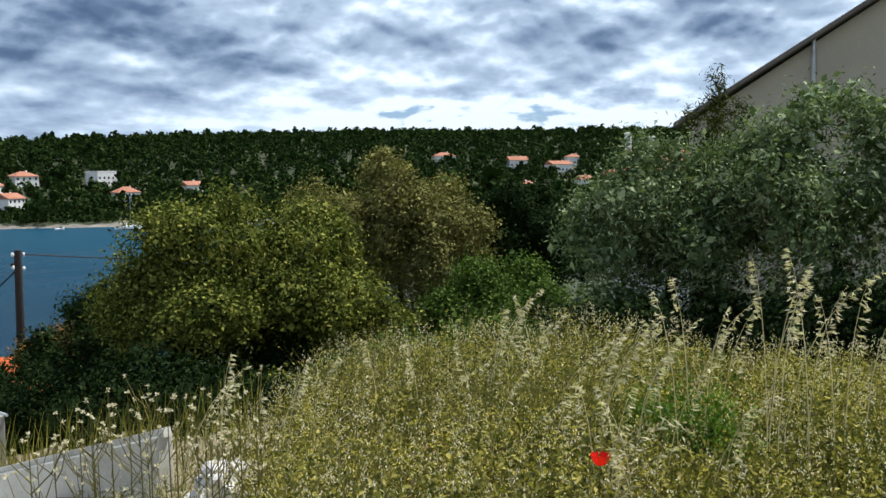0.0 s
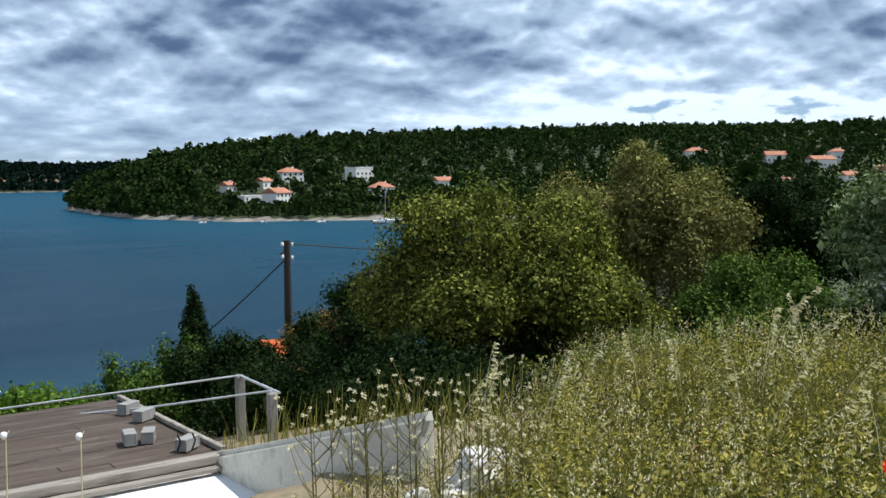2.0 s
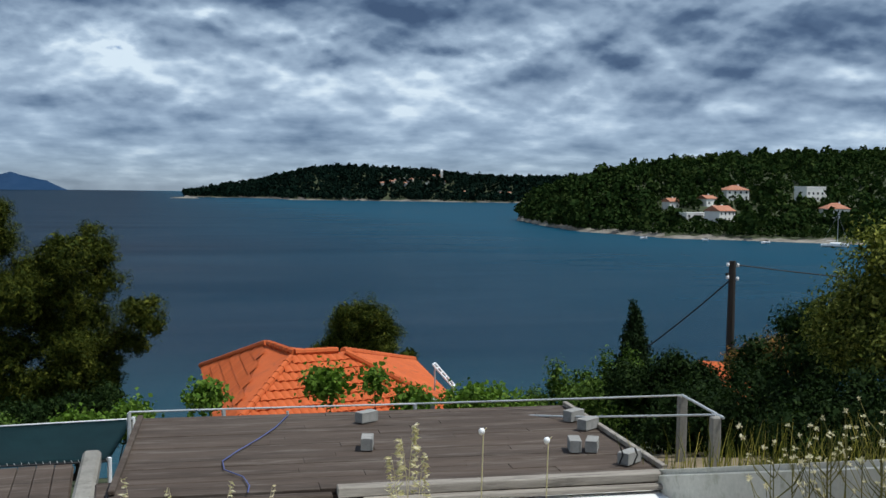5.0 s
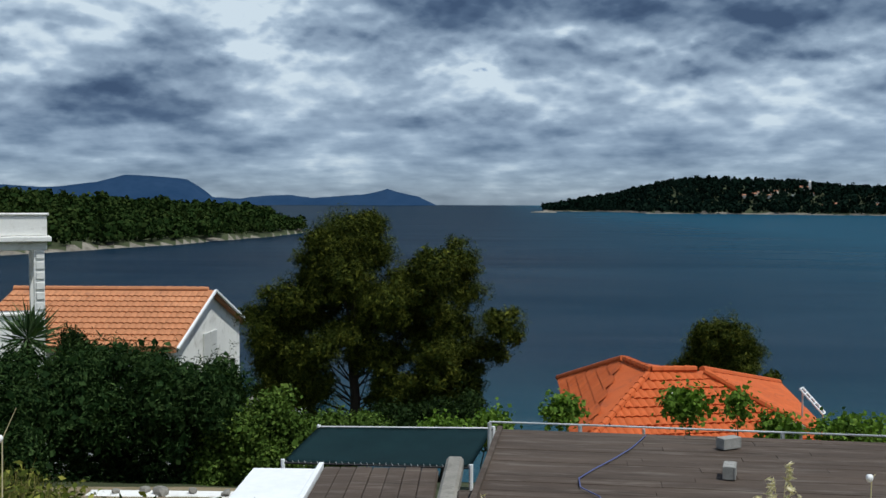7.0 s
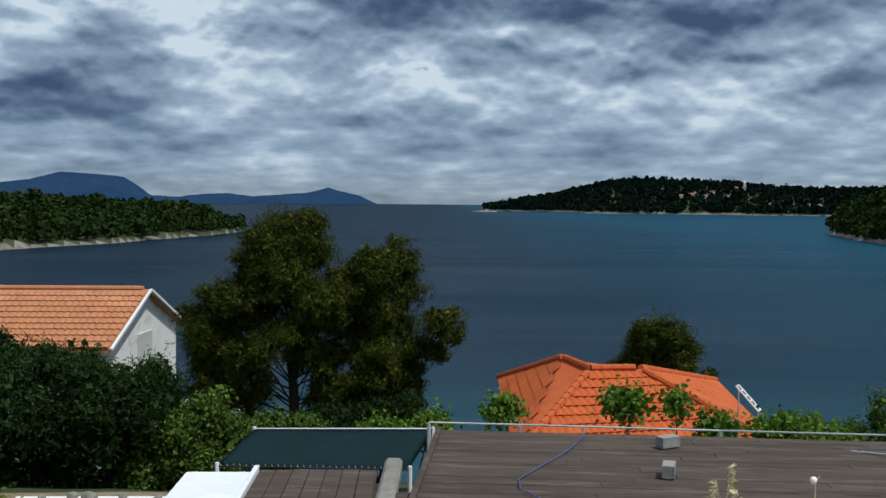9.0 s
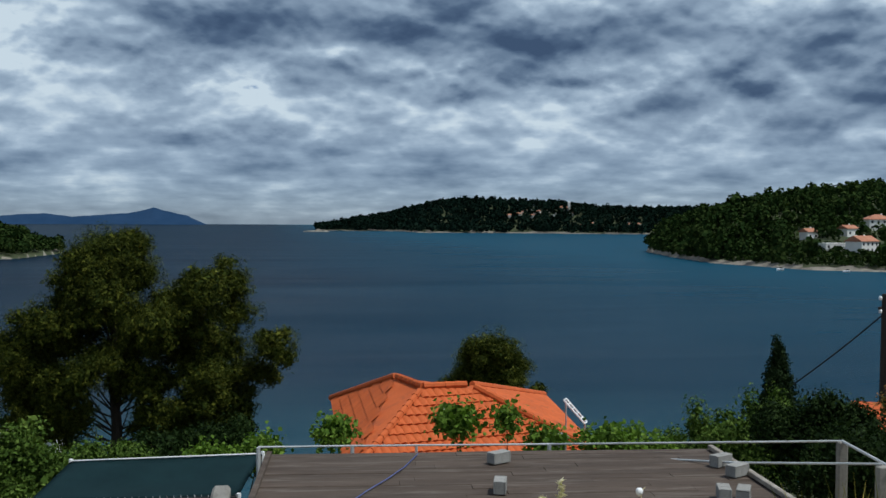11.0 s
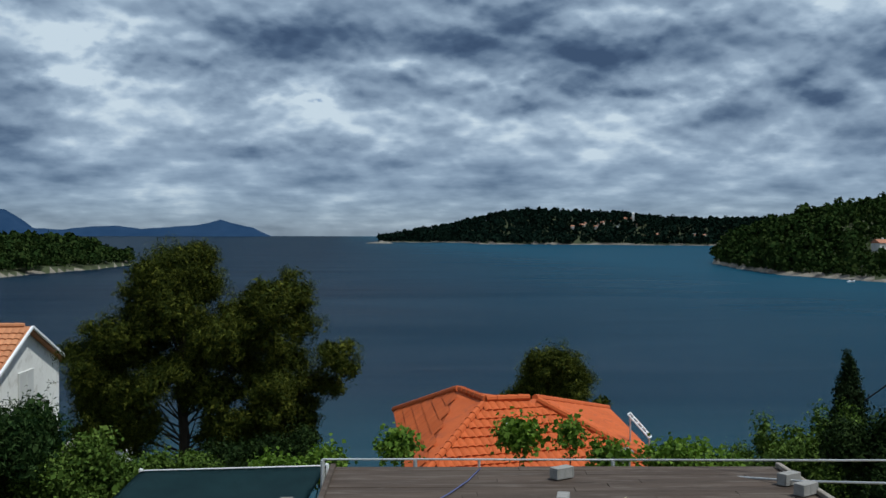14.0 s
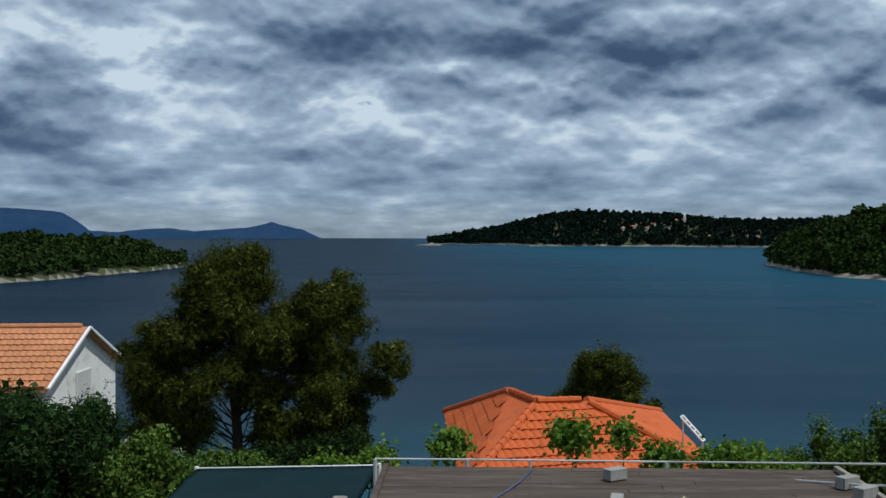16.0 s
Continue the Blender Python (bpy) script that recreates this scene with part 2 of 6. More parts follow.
def water_material():
    m, nt, b = base_material("sea_water", 0.6, 0.0, 0.0)
    broad = noise_fac(nt, coords(nt, (0.004, 0.016, 1)), 1.0, 4.0, 0.6, 0.6)
    chop = noise_fac(nt, coords(nt, (0.10, 0.30, 1)), 1.0, 5.0, 0.7)
    mixed = math_node(nt, "ADD", math_node(nt, "MULTIPLY", broad, 0.6), math_node(nt, "MULTIPLY", chop, 0.4))
    nt.links.new(ramp(nt, mixed, [(0.35, (0.0012, 0.0090, 0.022)), (0.65, (0.0028, 0.0180, 0.036))]), b.inputs["Base Color"])
    # paler towards +x: the inner bay's brighter look is put into the colour
    sepx = nt.nodes.new("ShaderNodeSeparateXYZ")
    nt.links.new(coords(nt), sepx.inputs[0])
    inner = ramp(nt, math_node(nt, "MULTIPLY", math_node(nt, "ADD", sepx.outputs[0], math_node(nt, "MULTIPLY", broad, 60.0)), 0.004, True), [(0.05, (0, 0, 0)), (0.9, (1, 1, 1))])
    deep = b.inputs["Base Color"].links[0].from_socket
    nt.links.new(mix_color(nt, inner, deep, (0.007, 0.050, 0.086)), b.inputs["Base Color"])
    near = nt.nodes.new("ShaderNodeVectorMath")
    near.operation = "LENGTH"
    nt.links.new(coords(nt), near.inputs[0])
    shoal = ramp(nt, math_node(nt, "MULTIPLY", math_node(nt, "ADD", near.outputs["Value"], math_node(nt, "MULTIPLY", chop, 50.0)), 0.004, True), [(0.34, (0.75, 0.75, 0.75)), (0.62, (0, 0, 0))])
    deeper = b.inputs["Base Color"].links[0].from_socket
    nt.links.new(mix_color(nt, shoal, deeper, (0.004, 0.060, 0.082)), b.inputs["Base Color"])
    w1, w2 = noise_fac(nt, coords(nt, (0.5, 0.9, 1)), 1.0, 5.0, 0.65), noise_fac(nt, coords(nt, (0.03, 0.06, 1)), 1.0, 4.0)
    bump = node(nt, "ShaderNodeBump", Strength=0.6, Distance=0.4)
    nt.links.new(math_node(nt, "ADD", w1, w2), bump.inputs["Height"])
    gloss = nt.nodes.new("ShaderNodeBsdfGlossy")
    gloss.inputs["Roughness"].default_value = 0.16
    nt.links.new(bump.outputs[0], gloss.inputs["Normal"])
    nt.links.new(bump.outputs[0], b.inputs["Normal"])
    ms = nt.nodes.new("ShaderNodeMixShader")
    streak = noise_fac(nt, coords(nt, (0.007, 0.028, 1)), 1.0, 6.0, 0.7, 1.2)
    nt.links.new(ramp(nt, streak, [(0.35, (0.095, 0.095, 0.095)), (0.65, (0.15, 0.15, 0.15))]), ms.inputs[0])
    nt.links.new(b.outputs[0], ms.inputs[1])
    nt.links.new(gloss.outputs[0], ms.inputs[2])
    nt.links.new(ms.outputs[0], nt.nodes["Material Output"].inputs[0])
    return m


M_WATER = water_material()
M_EARTH = surface("dry_earth", (0.16, 0.12, 0.07), (0.30, 0.24, 0.15), 0.5, 9.0, 0.95, 0.6, 0.03, dirt=(0.10, 0.11, 0.04))
M_FLOOR = surface("wooded_ground", (0.025, 0.035, 0.012), (0.06, 0.07, 0.03), 0.02, 0.4, 0.95, 0.5, 0.3)
M_ROCK = surface("shore_rock", (0.09, 0.08, 0.065), (0.30, 0.27, 0.22), 0.08, 1.2, 0.9, 0.8, 0.3, dirt=(0.08, 0.07, 0.05))
# the blue of distant haze is put into the mountains' base colour
M_HAZED_HILL = surface("hazed_hills", (0.014, 0.036, 0.080), (0.024, 0.050, 0.100), 0.004, 0.03, 1.0, 0.2, 3.0, spec=0.0)
M_PLASTER = surface("white_plaster", (0.70, 0.69, 0.66), (0.84, 0.83, 0.80), 0.5, 30.0, 0.85, 0.15, 0.004, dirt=(0.52, 0.50, 0.46))
M_PLASTER_FAR = surface("pale_plaster", (0.66, 0.64, 0.60), (0.82, 0.80, 0.76), 0.2, 3.0, 0.9, 0.1, 0.02)
M_BEIGE = surface("beige_render", (0.36, 0.32, 0.25), (0.46, 0.41, 0.32), 0.5, 25.0, 0.9, 0.2, 0.005)
M_TILE = surface("orange_tile", (0.44, 0.085, 0.018), (0.56, 0.125, 0.032), 0.6, 18.0, 0.8, 0.3, 0.006, dirt=(0.34, 0.08, 0.03), piece=0.10)
M_TILE_PALE = surface("faded_tile", (0.42, 0.17, 0.075), (0.53, 0.24, 0.115), 0.6, 18.0, 0.85, 0.3, 0.006, dirt=(0.30, 0.13, 0.07), piece=0.10)
M_TILE_FAR = surface("village_tile", (0.30, 0.125, 0.07), (0.43, 0.20, 0.125), 0.3, 4.0, 0.9, 0.3, 0.03)
M_BOARD = surface("weathered_deck", (0.042, 0.029, 0.021), (0.095, 0.069, 0.052), 0.9, 10.0, 0.85, 0.4, 0.006, (0.35, 3.0, 1), dirt=(0.14, 0.115, 0.095), piece=0.12)
M_CONCRETE = surface("concrete", (0.17, 0.16, 0.14), (0.29, 0.275, 0.245), 0.9, 22.0, 0.9, 0.4, 0.006, dirt=(0.13, 0.12, 0.10))
M_WALLC = surface("pale_concrete", (0.40, 0.385, 0.33), (0.56, 0.54, 0.47), 0.9, 22.0, 0.9, 0.4, 0.006, dirt=(0.30, 0.29, 0.22))
M_VERGE = surface("grey_verge", (0.10, 0.085, 0.075), (0.17, 0.15, 0.13), 1.0, 20.0, 0.9, 0.3, 0.005)
M_BLOCK = surface("concrete_block", (0.22, 0.215, 0.20), (0.34, 0.33, 0.31), 3.0, 60.0, 0.95, 0.6, 0.004, piece=0.15)
M_STONE = surface("white_limestone", (0.50, 0.47, 0.42), (0.74, 0.71, 0.66), 2.0, 16.0, 0.9, 0.7, 0.02, dirt=(0.30, 0.26, 0.21))
M_NET = surface("shade_net", (0.006, 0.028, 0.034), (0.012, 0.045, 0.052), 2.0, 90.0, 0.85, 0.3, 0.003)
M_METAL = surface("galvanised_pipe", (0.42, 0.43, 0.43), (0.58, 0.59, 0.59), 3.0, 40.0, 0.5, 0.1, 0.002, metal=0.4)
M_BARK = surface("bark", (0.016, 0.012, 0.010), (0.045, 0.036, 0.029), 1.5, 18.0, 0.95, 0.8, 0.02, (1, 1, 0.25))
M_TIMBER = surface("tarred_timber", (0.018, 0.015, 0.013), (0.045, 0.038, 0.033), 1.5, 25.0, 0.9, 0.4, 0.006, (4, 4, 0.3))
M_CABLE = surface("black_cable", (0.012, 0.012, 0.013), (0.02, 0.02, 0.02), 2.0, 9.0, 0.6, 0.1, 0.002)
M_GLASS = base_material("dark_pane", 0.08, 0.0, 0.5)[0]
M_GLASS.node_tree.nodes["Principled BSDF"].inputs["Base Color"].default_value = (0.02, 0.025, 0.03, 1)
M_SHUTTER = surface("grey_shutter", (0.50, 0.50, 0.49), (0.62, 0.62, 0.60), 1.0, 20.0, 0.7, 0.2, 0.004)
M_WHITE = surface("white_gelcoat", (0.74, 0.75, 0.76), (0.86, 0.86, 0.86), 0.5, 8.0, 0.4, 0.05, 0.003)
M_BLUE = surface("blue_hose", (0.05, 0.07, 0.20), (0.09, 0.11, 0.27), 2.0, 20.0, 0.5, 0.1, 0.002)
L_BUSH = leafy("bush_leaves", (0.010, 0.019, 0.004), (0.080, 0.100, 0.017), (0.37, 0.36, 0.078), 2.6)
L_BROWN = leafy("dry_crown_leaves", (0.050, 0.054, 0.016), (0.165, 0.155, 0.048), (0.31, 0.28, 0.095), 1.6)
L_OLIVE = leafy("olive_leaves", (0.030, 0.052, 0.018), (0.105, 0.150, 0.060), (0.42, 0.48, 0.28), 2.2, 0.6, 0.2)
L_SCRUB = leafy("scrub_leaves", (0.014, 0.030, 0.005), (0.056, 0.098, 0.016), (0.150, 0.215, 0.045), 1.3)
L_PINE = leafy("pine_needles", (0.006, 0.012, 0.002), (0.030, 0.042, 0.006), (0.125, 0.130, 0.018), 0.9, 0.75, 0.12)
# dark leaves, blackened so that their colour carries the shade below bushes
L_DARK_SHADED = leafy("dark_shaded_leaves", (0.004, 0.009, 0.002), (0.010, 0.022, 0.005), (0.036, 0.058, 0.015), 1.2, through=0.12)
L_HEDGE = leafy("hedge_leaves", (0.004, 0.012, 0.003), (0.013, 0.032, 0.008), (0.070, 0.115, 0.036), 2.4, through=0.15)
L_VINE = leafy("vine_leaves", (0.030, 0.066, 0.010), (0.088, 0.155, 0.020), (0.19, 0.28, 0.050), 2.0, 0.6, 0.3)
L_CYPRESS = leafy("cypress_sprays", (0.006, 0.013, 0.005), (0.014, 0.026, 0.009), (0.026, 0.044, 0.015), 1.0, 0.8, 0.1)
L_WOOD = leafy("far_wood", (0.009, 0.020, 0.006), (0.019, 0.036, 0.010), (0.046, 0.064, 0.018), 0.03, 0.95, 0.10, spec=0.0)
# darker copy of the far wood: cloud shadow over the island, in its colour
L_WOOD_CLOUDED = leafy("cloud_shaded_wood", (0.003, 0.008, 0.006), (0.006, 0.014, 0.010), (0.012, 0.022, 0.014), 0.01, 0.95, 0.05, spec=0.0)
L_STEM = leafy("weed_stems", (0.055, 0.062, 0.016), (0.15, 0.135, 0.045), (0.36, 0.29, 0.13), 1.6, 0.8, 0.3)
L_STRAW = leafy("wild_oats", (0.42, 0.35, 0.22), (0.66, 0.58, 0.42), (0.84, 0.78, 0.62), 2.5, 0.7, 0.35)
L_YELLOW = leafy("yellow_petals", (0.42, 0.33, 0.05), (0.58, 0.47, 0.10), (0.72, 0.62, 0.22), 2.0, 0.7, 0.3)
L_POPPY = leafy("poppy_petals", (0.62, 0.012, 0.008), (0.72, 0.02, 0.012), (0.80, 0.04, 0.02), 8.0, 0.6, 0.35)
L_RUST = leafy("rusty_flowers", (0.06, 0.06, 0.018), (0.13, 0.10, 0.03), (0.42, 0.17, 0.05), 1.5)
L_YUCCA = leafy("yucca_blades", (0.020, 0.040, 0.016), (0.045, 0.080, 0.030), (0.10, 0.14, 0.06), 3.0, 0.5, 0.15)

# ---- building tools ----
rng = np.random.default_rng(7)


def part(name, bm, material, parent=None, label="", smooth=False):
    """Links a bmesh (or a mesh) as one object, under parent if given."""
    if isinstance(bm, bmesh.types.BMesh):
        me = bpy.data.meshes.new(name)
        bm.to_mesh(me)
        bm.free()
    else:
        me = bm
    if material and not me.materials:
        me.materials.append(material)
    if smooth:
        me.polygons.foreach_set("use_smooth", [True] * len(me.polygons))
    ob = new(name, me)
    if parent:
        ob.parent = parent
    if label:
        tagged(ob, label)
    return ob


def base(name, x, y, z, turn=0.0):
    e = new(name)
    e.empty_display_size = 0.2
    e.matrix_basis = pose(x, y, z, 0, 0, turn)
    return e


def polar(az, d):
    return math.sin(radians(az)) * d, math.cos(radians(az)) * d


def box(sx, sy, sz, at=(0, 0, 0), bevel=0.01, turn=0.0, bm=None):
    """A box with its base centre at `at`, edges rounded."""
    own = bmesh.new()
    bmesh.ops.create_cube(own, size=1.0)
    bmesh.ops.scale(own, vec=(sx, sy, sz), verts=own.verts)
    if bevel:
        bmesh.ops.bevel(own, geom=own.edges[:], offset=min(bevel, min(sx, sy, sz) * 0.3), segments=1, affect="EDGES")
    bmesh.ops.transform(own, matrix=pose(at[0], at[1], at[2] + sz / 2, 0, 0, turn), verts=own.verts)
    if bm is None:
        return own
    me = bpy.data.meshes.new("tmp")
    own.to_mesh(me)
    own.free()
    bm.from_mesh(me)
    bpy.data.meshes.remove(me)
    return bm


def tube(points, radii, sides=7, bm=None, caps=True):
    """A tapered tube along points."""
    bm = bm or bmesh.new()
    pts = [Vector(p) for p in points]
    rings = []
    for i, p in enumerate(pts):
        d = (pts[min(i + 1, len(pts) - 1)] - pts[max(i - 1, 0)]).normalized()
        a = d.orthogonal().normalized() if i == 0 else (a - d * a.dot(d)).normalized()
        b = d.cross(a)
        r = radii[i] if isinstance(radii, (list, tuple)) else radii
        rings.append([bm.verts.new(p + (a * math.cos(2 * math.pi * k / sides) + b * math.sin(2 * math.pi * k / sides)) * r) for k in range(sides)])
    for r0, r1 in zip(rings, rings[1:]):
        for k in range(sides):
            bm.faces.new((r0[k], r0[(k + 1) % sides], r1[(k + 1) % sides], r1[k]))
    if caps:
        bm.faces.new(rings[0][::-1])
        bm.faces.new(rings[-1])
    return bm


def solid(verts, faces, bevel=0.0):
    bm = bmesh.new()
    vs = [bm.verts.new(v) for v in verts]
    for f in faces:
        bm.faces.new([vs[i] for i in f])
    bmesh.ops.recalc_face_normals(bm, faces=bm.faces)
    if bevel:
        bmesh.ops.bevel(bm, geom=bm.edges[:], offset=bevel, segments=1, affect="EDGES")
    return bm


def quads_mesh(name, verts):
    """A mesh of loose quads from an array (n, 4, 3)."""
    n = len(verts)
    me = bpy.data.meshes.new(name)
    me.vertices.add(n * 4)
    me.vertices.foreach_set("co", np.asarray(verts, dtype=np.float32).reshape(-1))
    me.loops.add(n * 4)
    me.loops.foreach_set("vertex_index", np.arange(n * 4, dtype=np.int32))
    me.polygons.add(n)
    me.polygons.foreach_set("loop_start", np.arange(0, n * 4, 4, dtype=np.int32))
    me.update(calc_edges=True)
    return me


def unit(v):
    return v / np.maximum(np.linalg.norm(v, axis=-1, keepdims=True), 1e-9)


def leaf_quads(p, normal, length, width, droop=0.0, along=None):
    """Kite-shaped leaves at p, facing about normal."""
    n = len(p)
    a = unit(rng.normal(size=(n, 3)) if along is None else along + rng.normal(size=(n, 3)) * 0.35)
    a = unit(a - normal * (a * normal).sum(1, keepdims=True))
    a[:, 2] -= droop
    a = unit(a)
    b = unit(np.cross(normal, a))
    ln, wd = np.broadcast_to(np.asarray(length), (n,))[:, None], np.broadcast_to(np.asarray(width), (n,))[:, None]
    bend = normal * ln * 0.12
    return np.stack([p - a * ln * 0.5, p + b * wd * 0.5 + bend, p + a * ln * 0.5, p - b * wd * 0.5 + bend], 1)


def clump_points(clumps, n, shell=0.45, noise_amp=0.25, zsquash=1.0):
    """Points in the outer shells of ellipsoid clumps (x, y, z, rx, ry, rz), with ragged radii; and the outward directions."""
    c = np.asarray(clumps, dtype=float)
    area = (c[:, 3] * c[:, 4] + c[:, 3] * c[:, 5] + c[:, 4] * c[:, 5])
    which = rng.choice(len(c), size=n, p=area / area.sum())
    d = unit(rng.normal(size=(n, 3)))
    lobes = np.sin(d[:, 0] * 5.1 + which * 1.7) * np.sin(d[:, 1] * 4.7 + which * 2.9) * np.sin(d[:, 2] * 5.3 + which)
    r = (1 - shell * rng.random(n) ** 1.6) * (1 + noise_amp * lobes + rng.normal(size=n) * 0.05)
    p = c[which, :3] + d * c[which, 3:6] * r[:, None]
    return p, unit(d / c[which, 3:6]), which


def crown(name, clumps, n, length, width, material, parent, shell=0.5, amp=0.3, droop=0.2, sprig=6, spread=0.10, floor=None, label=""):
    """A crown of sprigs: each sprig is a small bunch of leaves."""
    p, o, _ = clump_points(clumps, max(1, n // sprig), shell, amp)
    p, o = np.repeat(p, sprig, 0), np.repeat(o, sprig, 0)
    p = p + rng.normal(size=p.shape) * spread
    if floor is not None:
        k = p[:, 2] > floor
        p, o = p[k], o[k]
    nrm = unit(o * 0.7 + rng.normal(size=p.shape) * 0.65 + np.array([0, 0, 0.35]))
    s = 0.7 + 0.6 * rng.random(len(p))
    me = quads_mesh(name, leaf_quads(p, nrm, length * s, width * s, droop))
    return part(name, me, material, parent, label)


def limbs(points_from, targets, r0, bm=None):
    """Limbs from a fork to the clumps, each with a slight bend."""
    bm = bm or bmesh.new()
    a = Vector(points_from)
    for i, t in enumerate(targets):
        b = Vector(t)
        mid = a.lerp(b, 0.5) + Vector((0.12 * math.sin(i * 2.3), 0.12 * math.cos(i * 1.9), -0.08)) * (b - a).length
        tube([a, a.lerp(mid, 0.6), mid, b], [r0, r0 * 0.75, r0 * 0.5, r0 * 0.15], 6, bm)
    return bm

# ---- land, sea and distance ----
def lerp_list(a, pairs):
    return np.interp(a, [p[0] for p in pairs], [p[1] for p in pairs])


NEAR_SHORE = [(-180, 60), (-90, 150), (-60, 90), (-40, 72), (-20, 60), (0, 57), (20, 61), (36, 74), (41, 110), (46, 230), (50, 460), (54, 700), (180, 700)]
FAR_SHORE = [(-180, 900), (-80, 300), (-40, 330), (-30, 370), (-23.5, 416), (-18, 468), (-13, 560), (-11, 632), (-10.5, 5200), (20.4, 5200), (20.8, 690), (22, 600), (24, 520), (29, 462), (36, 452), (44, 440), (50, 430), (54, 420), (180, 500)]
RIDGE_AT = [(-180, 1200), (-60, 620), (-30, 600), (-18, 620), (-13, 660), (-11, 700), (20.8, 740), (24, 640), (32, 760), (40, 900), (48, 1000), (65, 1100), (90, 1100), (180, 1200)]
RIDGE_EL = [(-180, 1.5), (-30, 0.2), (-25, -0.3), (-23.5, -0.5), (-18, -0.68), (-13.5, -1.0), (-11.4, -1.6), (-10.5, -1.6), (20.8, -1.1), (22, -0.5), (24, 0.2), (27, 0.95), (32, 1.60), (40, 1.9), (48, 2.05), (65, 1.95), (80, 1.9), (180, 1.6)]
LAND_DEPTH = [(-180, 2500), (-45, 900), (-25, 330), (-16, 200), (-12.5, 90), (-11, 14), (20.75, 25), (21.5, 110), (23, 330), (27, 900), (40, 2500), (180, 2500)]
ISLE_NEAR = [(2.1, 2250), (2.6, 2020), (7, 1950), (8, 1760), (14, 1740), (22, 1700), (26, 1700), (28, 1700)]
ISLE_EL = [(2.1, -0.55), (4.5, -0.1), (6.8, 0.34), (9, 0.85), (10.8, 1.05), (13, 0.92), (16, 0.82), (18.5, 0.58), (21, 0.5), (24, 0.5), (28, 0.4)]


def smooth(t):
    t = np.clip(t, 0, 1)
    return t * t * (3 - 2 * t)


def land_height(az, r):
    """The height of the ground at azimuths az (degrees) and distances r."""
    x, y = np.sin(np.radians(az)) * r, np.cos(np.radians(az)) * r
    yy = np.clip(y, -40, 75)
    hill = 18.4 - 0.13 * yy - 0.0035 * yy * np.abs(yy)
    hill = hill + 0.26 * smooth((x - 4.2) / 3.0) * np.exp(-((y - 5.0) / 3.0) ** 2) - 0.12 * smooth((x - 6) / 3) * np.exp(-(y / 3.0) ** 2)
    cut = smooth((y - 7.2) / 0.7) * smooth((5.36 - x) / 0.2) * smooth((x + 3.9) / 0.5) * smooth((22 - y) / 4)
    hill = hill * (1 - cut) + np.minimum(hill, 15.0) * cut
    valley = 11 - 5 * smooth((r - 60) / 200)
    t_right = smooth((az - 46) / 16) * smooth((r - 12) / 40)
    hill = hill * (1 - t_right) + valley * t_right
    shore = lerp_list(az, NEAR_SHORE)
    near = np.where(r < shore, np.maximum(hill, 0.4 + 0.02 * (shore - r)), -6 * smooth((r - shore) / 12))
    fs = lerp_list(az, FAR_SHORE)
    rr = np.maximum(lerp_list(az, RIDGE_AT), fs + 40)
    zr = 20 + rr * np.tan(np.radians(lerp_list(az, RIDGE_EL)))
    rise = 1.5 + np.clip(zr - 1.5, 0, None) * smooth((r - fs - 6) / (rr - fs)) ** 0.85
    fall = smooth((r - rr) / 500)
    far = np.where(r > fs, np.minimum(1.5, (r - fs) * 0.25) + (rise - 1.5) * (1 - fall), -6 * smooth((fs - r) / 12))
    back = fs + lerp_list(az, LAND_DEPTH)
    far = np.where(r > back, -6 * smooth((r - back) / 25), far)
    far = np.where((az > -10.95) & (az < 20.75), -6.0, far)
    base_h = np.maximum(near, far)
    inn = lerp_list(az, ISLE_NEAR)
    zi = 20 + (inn + 350) * np.tan(np.radians(lerp_list(az, ISLE_EL)))
    isle = np.where((az > 2.1) & (az < 28) & (r > inn), np.minimum(1.2, (r - inn) * 0.2) + np.clip(zi - 1.2, 0, None) * smooth((r - inn) / 350), -6)
    isle = np.where(r > inn + 400, isle * (1 - smooth((r - inn - 400) / 500)) - 6 * smooth((r - inn - 600) / 300), isle)
    h = np.maximum(base_h, isle)
    return np.where(r > 3200, -6, h)


def ground_z(x, y):
    return float(land_height(np.array(math.degrees(math.atan2(x, y))), np.array(math.hypot(x, y))))


